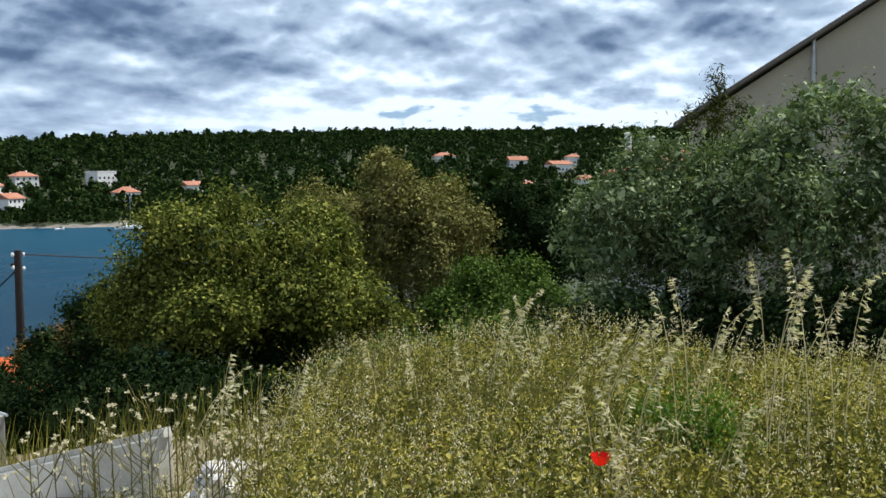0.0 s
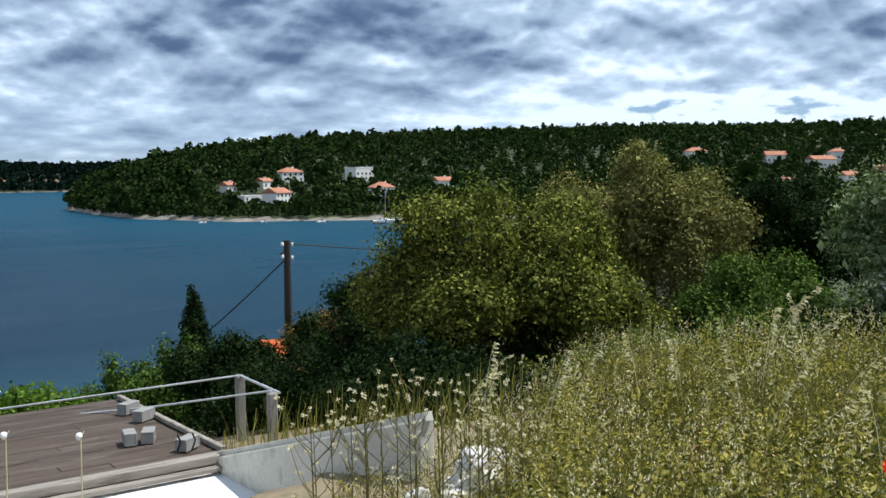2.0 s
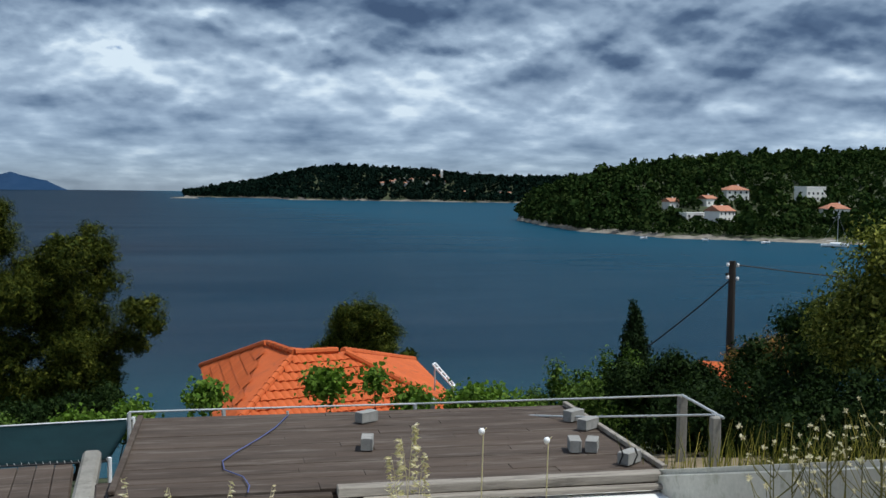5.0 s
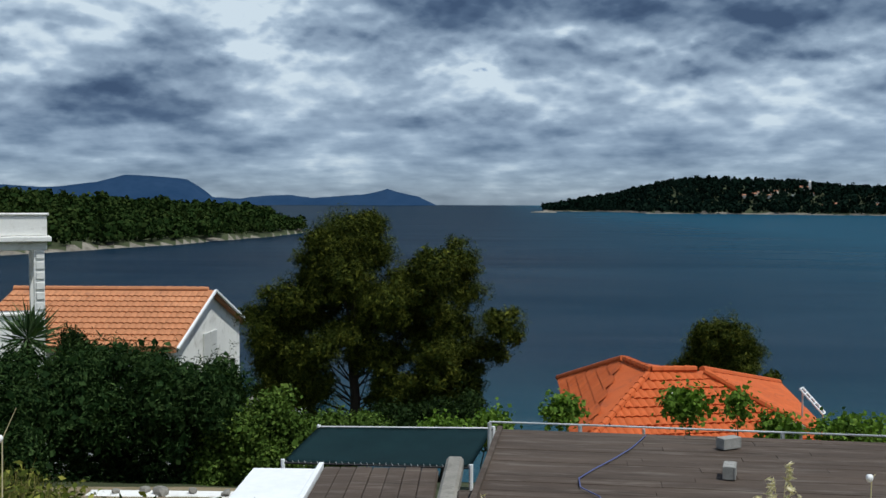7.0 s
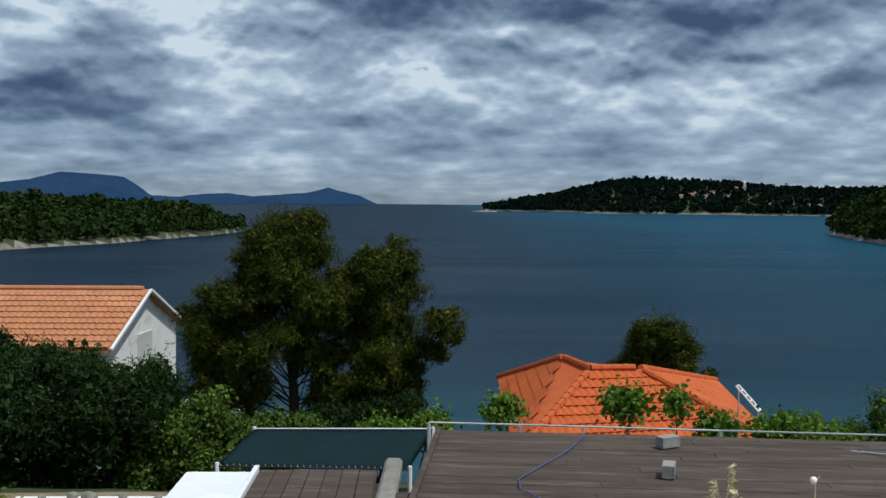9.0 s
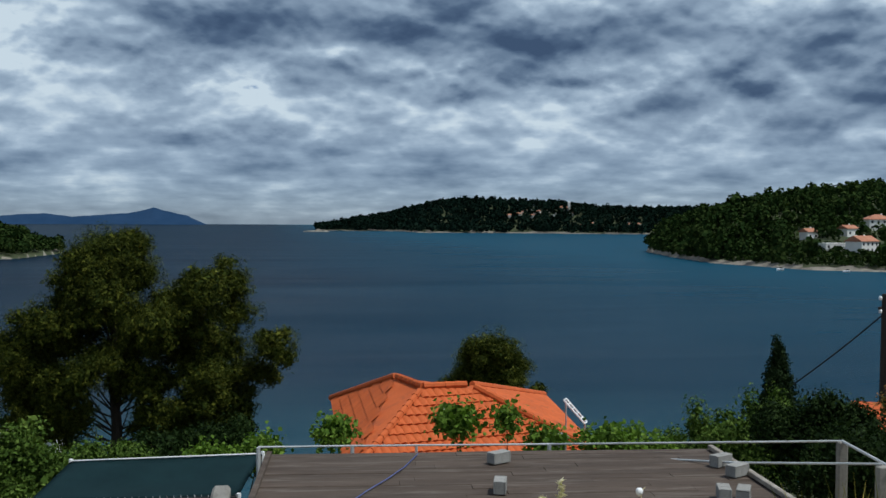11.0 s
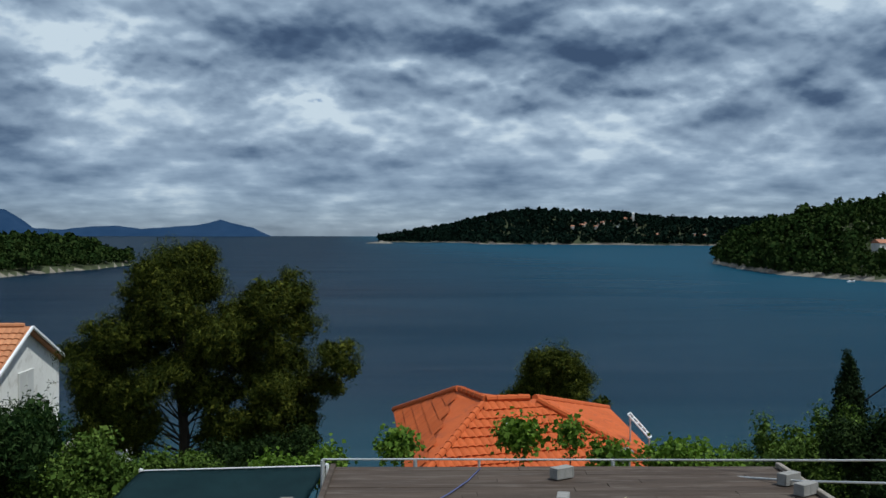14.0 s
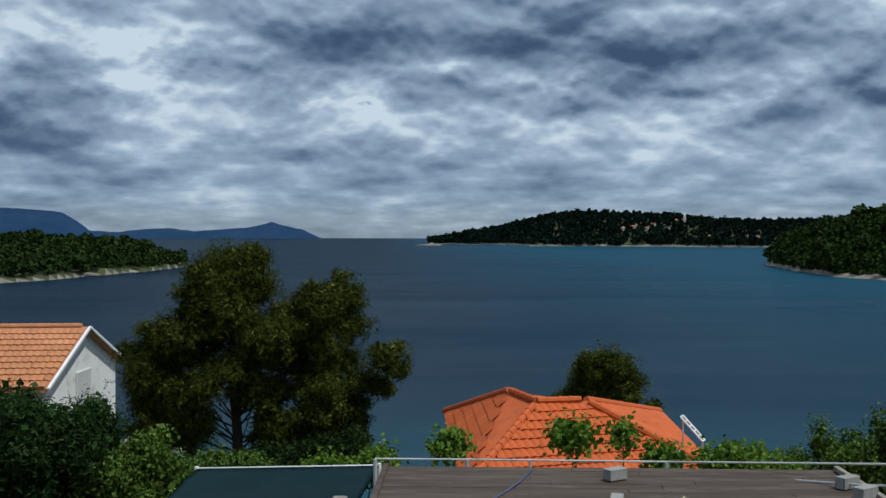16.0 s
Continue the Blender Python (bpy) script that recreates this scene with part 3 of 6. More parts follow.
def build_ground():
    az = np.concatenate([np.arange(-180, -40, 4.0), np.arange(-40, 90, 0.4), np.arange(90, 180, 4.0)])
    rad = np.concatenate([np.linspace(0.002, 14, 44), np.geomspace(14.5, 360, 70), np.linspace(366, 1150, 110), np.geomspace(1165, 4900, 70)])
    A, R = np.meshgrid(az, rad, indexing="ij")
    Z = land_height(A, R)
    X, Y = np.sin(np.radians(A)) * R, np.cos(np.radians(A)) * R
    wob = np.array([noise.noise((x * 0.05, y * 0.05, 0)) + 0.4 * noise.noise((x * 0.6, y * 0.6, 3)) for x, y in zip(X.ravel(), Y.ravel())]).reshape(X.shape)
    Z = Z + wob * np.where(Z > 1.0, np.clip(R / 120, 0.10, 2.5), 0.15)
    na, nr = A.shape
    verts = np.stack([X, Y, Z], -1).reshape(-1, 3)
    idx = np.arange(na * nr).reshape(na, nr)
    nxt = np.roll(idx, -1, 0)
    faces = np.stack([idx[:, :-1], idx[:, 1:], nxt[:, 1:], nxt[:, :-1]], -1).reshape(-1, 4)
    me = bpy.data.meshes.new("ground")
    me.from_pydata(verts.tolist(), [], faces.tolist())
    for m in (M_EARTH, M_FLOOR, M_ROCK):
        me.materials.append(m)
    rc = R[:, :-1].reshape(-1)
    zc = Z[:, :-1].reshape(-1)
    slot = np.where(rc < 16, 0, np.where((zc < 0.6) & (rc > 100), 2, 1)).astype(np.int32)
    me.polygons.foreach_set("material_index", slot)
    me.polygons.foreach_set("use_smooth", [True] * len(me.polygons))
    tagged(new("ground", me), "dry grassy hillside falling to a wooded bay", "ground", kind="structure")


def build_sea():
    bm = bmesh.new()
    bmesh.ops.create_circle(bm, cap_ends=True, segments=128, radius=4900)
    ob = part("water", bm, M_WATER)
    tagged(ob, "deep blue rippled sea water of the bay", "sea", kind="structure")


MOUNTAIN_EL = [(-75, 1.04), (-40, 1.34), (-30, 1.14), (-27, 0.76), (-24.5, 0.64), (-23, 0.80), (-22, 0.94), (-20.6, 1.34), (-19, 1.26), (-17.4, 1.12), (-16.6, 0.64), (-16, 0.14), (-14.5, 0.09), (-13.2, 0.26), (-12, 0.31), (-10.6, 0.14), (-9, 0.24), (-7.4, 0.39), (-6.45, 0.66), (-5.5, 0.39), (-4.7, 0.24), (-3.9, -0.16), (-3.3, -0.36)]


def build_mountains():
    az = np.arange(-75, -3.2, 0.15)
    el = lerp_list(az, MOUNTAIN_EL) + np.array([0.03 * noise.noise((a * 2.1, 0.3, 0)) for a in az])
    bm = bmesh.new()
    rows = []
    for d, k in ((4350, 0.0), (4420, 0.42), (4480, 0.75), (4560, 1.0), (4680, 0.4)):
        row = []
        for a, e in zip(az, el):
            top = 20 + 4560 * math.tan(radians(e))
            wig = 1 + 0.16 * noise.noise((a * 0.9, k * 3, 5)) * (0 < k < 1)
            x, y = polar(a, d)
            row.append(bm.verts.new((x, y, -8 + (top + 8) * k * wig)))
        rows.append(row)
    for r0, r1 in zip(rows, rows[1:]):
        for i in range(len(az) - 1):
            bm.faces.new((r0[i], r0[i + 1], r1[i + 1], r1[i]))
    ob = part("backdrop", bm, M_HAZED_HILL, smooth=True)
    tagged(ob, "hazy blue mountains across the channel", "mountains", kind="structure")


def forest(name, label, az, r, height, seed, leaves=44, material=None):
    """Pines standing close: one ragged crown of sprays for each tree."""
    r_ = np.random.default_rng(seed)
    z = land_height(az, r)
    k = z > 0.9
    az, r, z = az[k], r[k], z[k]
    n = len(az)
    h = height * (0.5 + 0.55 * r_.random(n) + 0.55 * r_.random(n) ** 4)
    x, y = np.sin(np.radians(az)) * r, np.cos(np.radians(az)) * r
    wide = h ** 0.7 * height ** 0.3 * (0.30 + 0.22 * r_.random(n))
    lean = r_.normal(size=(n, 2)) * 0.12
    c = np.stack([x, y, z + h * 0.55], 1)
    d = unit(r_.normal(size=(n, leaves, 3)))
    d[:, :, 2] = np.abs(d[:, :, 2]) * 1.3 - 0.4
    # three uneven tiers on each tree
    tier = r_.integers(0, 3, (n, leaves, 1))
    off = r_.normal(size=(n, 3, 2)) * 0.34
    o = np.take_along_axis(off, np.repeat(tier, 2, 2), 1)
    rad = np.stack([wide, wide, h * 0.5], 1)
    q = d * (0.55 + 0.5 * r_.random((n, leaves, 1))) * np.where(tier == 2, 0.6, 0.85)
    q[:, :, :2] += o + lean[:, None, :]
    q[:, :, 2:] += (tier - 1) * 0.38
    p = (c[:, None, :] + q * rad[:, None, :]).reshape(-1, 3)
    nr = unit(unit(d.reshape(-1, 3)) + r_.normal(size=(n * leaves, 3)) * 0.5)
    s = np.repeat(h, leaves) * (0.18 + 0.16 * r_.random(n * leaves)) * (44 / leaves) ** 0.6
    me = quads_mesh(name, leaf_quads(p, nr, s, s * 0.8))
    return tagged(part(name, me, material or L_WOOD), label, "woodland", kind="stuff")


def along_sight(az, el, near, far):
    """The first point on the land along a sight line from the eye, between two distances."""
    r = np.linspace(near, far, 1200)
    h = land_height(np.full_like(r, az), r)
    hit = np.nonzero(h >= 20 + r * math.tan(radians(el)))[0]
    return float(r[hit[0]]) if len(hit) else far


# heading and height of the foot in degrees, width, depth, height, turn, roof, rise
HEADLAND_HOUSES = [
    (31.0, -0.65, 8, 7, 3.6, 15, "gable", 1.8),
    (36.35, -0.35, 15, 10, 7.5, 8, "flat", 0.6), (32.4, -0.35, 13, 10, 5.5, -6, "hip", 2.6), (31.7, -1.55, 12, 9, 5.5, 20, "gable", 2.6),
    (30.3, -1.40, 13, 7, 3.0, 4, "flat", 0.4), (37.5, -1.25, 12, 9, 5.0, -12, "hip", 2.8), (29.1, -0.85, 7, 6, 3.6, 10, "gable", 1.8),
    (40.9, -0.75, 11, 8, 3.6, 6, "gable", 2.2),
]
VILLAGE_HOUSES = [
    (58.0, -1.15, 10, 8, 6.0, -24, "gable", 2.4), (56.7, -1.55, 9, 7, 3.4, 10, "hip", 1.9), (59.3, -1.0, 8, 7, 3.8, 12, "gable", 1.8), (54.8, 0.65, 14, 9, 4.5, -8, "hip", 2.6),
    (58.9, 0.35, 13, 9, 4.6, -14, "gable", 2.6), (61.2, 0.05, 16, 9, 4.8, 6, "gable", 2.4), (62.6, -0.9, 8, 7, 5.2, 3, "gable", 2.2), (63.6, -1.2, 9, 7, 4.2, -9, "flat", 0.4), (62.0, 0.45, 10, 8, 5.0, -15, "hip", 2.2),
]


def build_forests():
    r_ = np.random.default_rng(3)
    n = 7600
    az = 20.5 + 62 * r_.random(n) ** 0.9
    fs, rr = lerp_list(az, FAR_SHORE), lerp_list(az, RIDGE_AT)
    r = fs + 5 + (rr - fs + 60) * r_.random(n) ** 0.8
    keep = ~((az > 27.5) & (az < 38.5) & (r < fs + 20) & (r_.random(n) < 0.35)) & ~((az > 50) & (r < 470) & (r_.random(n) < 0.3))
    for a0, e0, w0, *_ in HEADLAND_HOUSES + VILLAGE_HOUSES:
        d0 = along_sight(a0, e0, 250, 1000)
        half = math.degrees((0.6 * w0 + 1) / d0)
        clear = (np.abs(az - a0) < half) & (r > d0 - 34) & (r < d0 + 6)
        keep &= ~clear
    forest("pine_forest", "dark green pine wood covering the headland", az[keep], r[keep], 8.0, 4)
    low = 20.5 + 44 * r_.random(5200)
    rl = lerp_list(low, FAR_SHORE) + 7 + 70 * r_.random(5200)
    forest("shore_scrub", "low dark scrub and gardens round the headland houses", low, rl, 2.3, 14, 16)
    az = 46 + 40 * r_.random(1300)
    r = 90 + 360 * r_.random(1300)
    keep = az > 0
    for a0, e0, w0, *_ in VILLAGE_HOUSES:
        d0 = along_sight(a0, e0, 250, 1000)
        keep &= ~((np.abs(az - a0) < math.degrees((0.6 * w0 + 1) / d0)) & (r > d0 - 60) & (r < d0 + 9))
    az, r = az[keep], r[keep]
    forest("valley_trees", "mixed green trees between the village houses", az, r, 6.0, 5)
    n = 3300
    az = -40 + 29.3 * r_.random(n)
    fs, rr = lerp_list(az, FAR_SHORE), lerp_list(az, RIDGE_AT)
    r = fs + 6 + (rr - fs + 30) * r_.random(n) ** 0.9
    forest("cape_pines", "green pine wood on a low rocky cape", az, r, 7.0, 6)
    n = 5200
    az = 2.3 + 24 * r_.random(n)
    r = lerp_list(az, ISLE_NEAR) + 8 + 400 * r_.random(n)
    town = ((az > 12.9) & (az < 16.8) | (az > 17.0) & (az < 21.3)) & (r < lerp_list(az, ISLE_NEAR) + 300)
    keep = ~(town & (r_.random(n) < 0.30))
    az, r = az[keep], r[keep]
    forest("island_wood", "woods on the far side of the bay, darkened for cloud shade", az, r, 11.0, 8, 16, L_WOOD_CLOUDED)


build_ground()
build_sea()
build_mountains()
build_forests()

# ---- houses ----
def roof_shape(kind, w, d, rise, over=0.4, thick=0.18):
    """A closed roof over a w by d plan, base at z = 0; ridge along x."""
    a, b = w / 2 + over, d / 2 + over
    if kind == "flat":
        return box(w + 0.3, d + 0.3, rise, bevel=0.05)
    run = a if kind == "gable" else max(a - b, 0.3)
    low = [(-a, -b, 0), (a, -b, 0), (a, b, 0), (-a, b, 0)]
    top = [(x, y, z + thick) for x, y, z in low]
    ridge = [(-run, 0, rise + thick), (run, 0, rise + thick)]
    faces = [(3, 2, 1, 0), (0, 1, 5, 4), (1, 2, 6, 5), (2, 3, 7, 6), (3, 0, 4, 7), (4, 5, 9, 8), (6, 7, 8, 9), (5, 6, 9), (7, 4, 8)]
    return solid(low + top + ridge, faces)


def far_house(name, label, x, y, z, w, d, h, turn, kind, rise, wall_mat, roof_mat, group):
    e = base(name, x, y, z, turn)
    tagged(e, label, "house", group)
    part("wall", box(w, d, h + 1.5, (0, 0, -1.5), 0.06), wall_mat, e)
    if kind == "gable":
        part("gable", solid([(-w / 2, -d / 2, h), (-w / 2, d / 2, h), (-w / 2, 0, h + rise * 0.92), (w / 2, -d / 2, h), (w / 2, d / 2, h), (w / 2, 0, h + rise * 0.92)], [(0, 1, 2), (3, 4, 5), (0, 2, 5, 3), (1, 4, 5, 2), (0, 3, 4, 1)]), wall_mat, e)
    bm = roof_shape(kind, w, d, rise)
    ob = part("roof", bm, roof_mat if kind != "flat" else wall_mat, e)
    ob.location.z = h - 0.02
    if kind != "flat":
        ch = part("chimney", box(0.7, 0.7, 1.3, (0, 0, 0), 0.05), wall_mat, ob)
        ch.location = (w * 0.22, d * 0.12, rise * 0.75)
    floors = max(1, int(h // 2.6)) if group != "houses of the island town" else 0
    pane = None
    for fl in range(floors):
        for i in range(max(2, int(w // 3))):
            wx = -w / 2 + (i + 0.5) * w / max(2, int(w // 3))
            if pane is None:
                pane = box(1.1, 0.16, 1.3, (0, 0, 0), 0.03)
                pw = part("window", pane, M_GLASS, e)
                mesh = pw.data
            else:
                pw = part("window", mesh, None, e)
            pw.location = (wx, -d / 2 - 0.02, 0.9 + fl * 2.8)
    return e


for i, (az, el, w, d, h, turn, kind, rise) in enumerate(HEADLAND_HOUSES):
    r = along_sight(az, el, 250, 1000)
    x, y = polar(az, r)
    text = "white villa with a tiled roof among the pines" if kind != "flat" else "white flat-roofed building above the shore"
    far_house("house", text, x, y, ground_z(x, y), w, d, h, -az + turn + 32, kind, rise, M_PLASTER_FAR, M_TILE_FAR, "houses on the headland")
for i, (az, el, w, d, h, turn, kind, rise) in enumerate(VILLAGE_HOUSES):
    r = along_sight(az, el, 250, 1000)
    x, y = polar(az, r)
    far_house("house", "pale village house with a red tiled roof", x, y, ground_z(x, y), w, d, h, -az + turn + 32, kind, rise, M_PLASTER_FAR, M_TILE_FAR, "village houses")

r_town = np.random.default_rng(21)
for i in range(26):
    if i < 14:
        az, el = 13.0 + 3.6 * r_town.random(), 0.12 + 0.42 * r_town.random()
    else:
        az, el = 17.2 + 3.9 * r_town.random(), -0.52 + 0.38 * r_town.random()
    r = along_sight(az, el, 1500, 2400)
    x, y = polar(az, r)
    far_house("house", "small pale house of the town on the island", x, y, ground_z(x, y), 6 + 5 * r_town.random(), 7, 4 + 2 * r_town.random(), -az + 40 * (r_town.random() - 0.5), "gable" if i % 3 else "flat", 1.9 if i % 3 else 0.5, M_PLASTER_FAR, M_TILE_FAR, "houses of the island town")
# church with its tower
x, y = polar(16.3, along_sight(16.3, 0.55, 1500, 2400))
church = base("church", x, y, ground_z(x, y), -16)
tagged(church, "pale stone church with a slender bell tower", "church")
part("nave", box(14, 9, 9, (-6, 0, -1), 0.1), M_PLASTER_FAR, church)
ob = part("roof", roof_shape("gable", 14, 9, 3.0), M_TILE_FAR, church)
ob.location = (-6, 0, 8)
tower = part("bell_tower", box(4.6, 4.6, 19, (4, 0, -1), 0.1), M_PLASTER_FAR, church)
part("spire", solid([(1.6, -2.4, 18), (6.4, -2.4, 18), (6.4, 2.4, 18), (1.6, 2.4, 18), (4, 0, 22.5)], [(3, 2, 1, 0), (0, 1, 4), (1, 2, 4), (2, 3, 4), (3, 0, 4)]), M_PLASTER_FAR, tower)


def tile_mesh(w, l, butt=0.055):
    """One curved roof tile, lying along y, its butt at y = 0."""
    bm = bmesh.new()
    rows = []
    for y, lift in ((0.0, butt), (l, 0.0)):
        rows.append([bm.verts.new((-w / 2 + w * k / 4, y, lift + 0.035 * math.sin(math.pi * k / 4) + 0.004)) for k in range(5)])
    under = [bm.verts.new((-w / 2 + w * k / 4, 0.0, 0.0)) for k in range(5)]
    for k in range(4):
        bm.faces.new((rows[0][k], rows[0][k + 1], rows[1][k + 1], rows[1][k]))
        bm.faces.new((under[k], under[k + 1], rows[0][k + 1], rows[0][k]))
    me = bpy.data.meshes.new("tile")
    bm.to_mesh(me)
    bm.free()
    return me


TILE_JOBS = []


def tiled_slope(eave_a, eave_b, top_a, top_b, roof, material, single=0, w=0.24, l=0.40, lift=0.055):
    """Lay tiles on the slope between the eave line a-b and the top line; the work is done at the end of the script."""
    TILE_JOBS.append((Vector(eave_a), Vector(eave_b), Vector(top_a), Vector(top_b), roof, material, single, w, l, lift))


def lay_tiles():
    for ea, eb, ta, tb, roof, material, single, w, l, lift in TILE_JOBS:
        along = (eb - ea).normalized()
        up = ((ta - ea) - along * (ta - ea).dot(along))
        height = up.length
        up.normalize()
        nrm = along.cross(up)
        if nrm.z < 0:
            nrm = -nrm
        me = tile_mesh(w * 0.99, l * 1.12, lift)
        me.materials.append(material)
        tv = np.array([v.co[:] for v in me.vertices])
        tf = [tuple(p.vertices) for p in me.polygons]
        s0, s1 = (ta - ea).dot(along), (tb - ea).dot(along)
        length = (eb - ea).length
        verts, faces, made = [], [], 0
        for row in range(int(height / l)):
            f = (row + 0.5) * l / height
            lo, hi = s0 * f, length + (s1 - length) * f
            n = int((hi - lo) / w)
            for k in range(n):
                s = lo + (hi - lo - n * w) / 2 + (k + 0.5) * w
                jig = random.uniform(-0.006, 0.006)
                o = ea + along * (s + jig) + up * (row * l + jig) + nrm * 0.02
                if made < single:
                    t = new("tile", me)
                    t.parent = roof
                    t.matrix_basis = Matrix((( along.x, up.x, nrm.x, o.x), (along.y, up.y, nrm.y, o.y), (along.z, up.z, nrm.z, o.z), (0, 0, 0, 1)))
                    made += 1
                else:
                    b = len(verts)
                    verts += [(o + along * v[0] + up * v[1] + nrm * v[2])[:] for v in tv]
                    faces += [tuple(i + b for i in q) for q in tf]
        if verts:
            m2 = bpy.data.meshes.new("tiles")
            m2.from_pydata(verts, [], faces)
            m2.materials.append(material)
            t = new("tiles", m2)
            t.parent = roof
            tagged(t, kind="stuff")


def ridge_tiles(a, b, roof, material, step=0.34, r=0.11):
    """A row of half-round ridge tiles from a to b."""
    a, b = Vector(a), Vector(b)
    d = (b - a).normalized()
    n = max(1, int((b - a).length / step))
    me = None
    for k in range(n):
        if me is None:
            bm = tube([(0, 0, 0), (0, 0, step * 1.12)], [r * 1.12, r * 0.92], 8)
            me = bpy.data.meshes.new("ridge_tile")
            bm.to_mesh(me)
            bm.free()
            me.materials.append(material)
        t = new("ridge_tile", me)
        t.parent = roof
        t.matrix_basis = Matrix.Translation(a + d * k * step) @ d.to_track_quat("Z", "Y").to_matrix().to_4x4()


def hip_house():
    """The house with the bright orange hipped roof by the water."""
    e = base("house", 0, 0, 8.0)
    tagged(e, "house with a bright orange hipped tile roof", "house")
    fl, fr, br, bl = Vector((1.95, 27.4, 5.05)), Vector((9.6, 29.2, 5.05)), Vector((10.6, 39.6, 5.05)), Vector((2.2, 39.9, 5.05))
    ridge_l, ridge_r, back = Vector((4.56, 31.4, 6.82)), Vector((6.08, 31.6, 6.82)), Vector((3.95, 33.5, 6.84))
    inset = lambda v: Vector((v.x + 0.35 * (1 if v.x < 6 else -1), v.y + 0.35 * (1 if v.y < 32 else -1), v.z))
    c = [inset(v) for v in (fl, fr, br, bl)]
    part("wall", solid([(*v.xy, 0.0) for v in c] + [(*v.xy, 5.1) for v in c], [(3, 2, 1, 0), (4, 5, 6, 7), (0, 1, 5, 4), (1, 2, 6, 5), (2, 3, 7, 6), (3, 0, 4, 7)]), M_PLASTER, e)
    low = [Vector((v.x, v.y, v.z - 0.12)) for v in (fl, fr, br, bl)]
    roof = part("roof", solid([*low, fl, fr, br, bl, ridge_l, ridge_r, back], [(3, 2, 1, 0), (0, 1, 5, 4), (1, 2, 6, 5), (2, 3, 7, 6), (3, 0, 4, 7), (4, 5, 9, 8), (5, 6, 9), (7, 4, 10), (4, 8, 10), (6, 7, 10), (6, 10, 8, 9)]), M_TILE, e)
    tiled_slope(fl, fr, ridge_l, ridge_r, roof, M_TILE, 300)
    tiled_slope(bl, fl, back, back, roof, M_TILE, 0, 0.24, 0.40, 0.022)
    tiled_slope(fr, br, ridge_r, ridge_r, roof, M_TILE)
    for a, b in ((fl, ridge_l), (fr, ridge_r), (bl, back), (ridge_l, ridge_r), (ridge_l, back), (br, ridge_r)):
        ridge_tiles(a + Vector((0, 0, 0.06)), b + Vector((0, 0, 0.06)), roof, M_TILE)
    part("gutter", tube([(fl.x - 0.05, fl.y - 0.08, 4.98), (fr.x, fr.y - 0.08, 4.98)], 0.06, 8), M_METAL, roof, "pale metal gutter")
    # skylight in the front slope
    n = (fr - fl).cross(ridge_l - fl).normalized()
    p = fl.lerp(fr, 0.47).lerp(ridge_l.lerp(ridge_r, 0.35), 0.62) + n * 0.05
    sk = part("skylight", box(0.5, 0.55, 0.06, bevel=0.01), M_SHUTTER, roof)
    sk.matrix_basis = Matrix.Translation(p) @ n.to_track_quat("Z", "Y").to_matrix().to_4x4()
    part("pane", box(0.40, 0.45, 0.02, (0, 0, 0.06), 0.0), M_GLASS, sk)
    # chimney block on the right slope and a vent pipe
    part("chimney", box(0.42, 0.42, 0.85, (8.1, 28.75, 4.9), 0.03), M_CONCRETE, roof)
    part("chimney_cap", box(0.56, 0.56, 0.08, (8.1, 28.75, 5.75), 0.02), M_CONCRETE, roof)
    part("vent_pipe", tube([(3.9, 28.2, 5.2), (3.9, 28.2, 5.75)], 0.04, 8), M_METAL, roof)
    return e


hip_house()
# solar water panel frame standing behind the hipped roof
def panel_frame():
    x, y = polar(16.6, 32.6)
    z = 20 - 32.6 * math.tan(radians(9.75))
    e = base("solar_panel", x, y, z - 2.2, -30)
    tagged(e, "white metal panel frame tilted over the roof edge", "solar panel")
    for k in range(2):
        part("rail", tube([(-0.32, k * 0.3, 2.15), (0.36, k * 0.3, 1.45)], 0.03, 6), M_WHITE, e)
    for k in range(6):
        t = k / 5
        part("bar", tube([(-0.32 + 0.68 * t, 0, 2.15 - 0.7 * t), (-0.32 + 0.68 * t, 0.3, 2.15 - 0.7 * t)], 0.022, 6), M_WHITE, e)
    for dx, top in ((-0.28, 2.1), (0.33, 1.5)):
        part("leg", tube([(dx, 0.15, -4), (dx, 0.15, top)], 0.03, 6), M_METAL, e)


panel_frame()


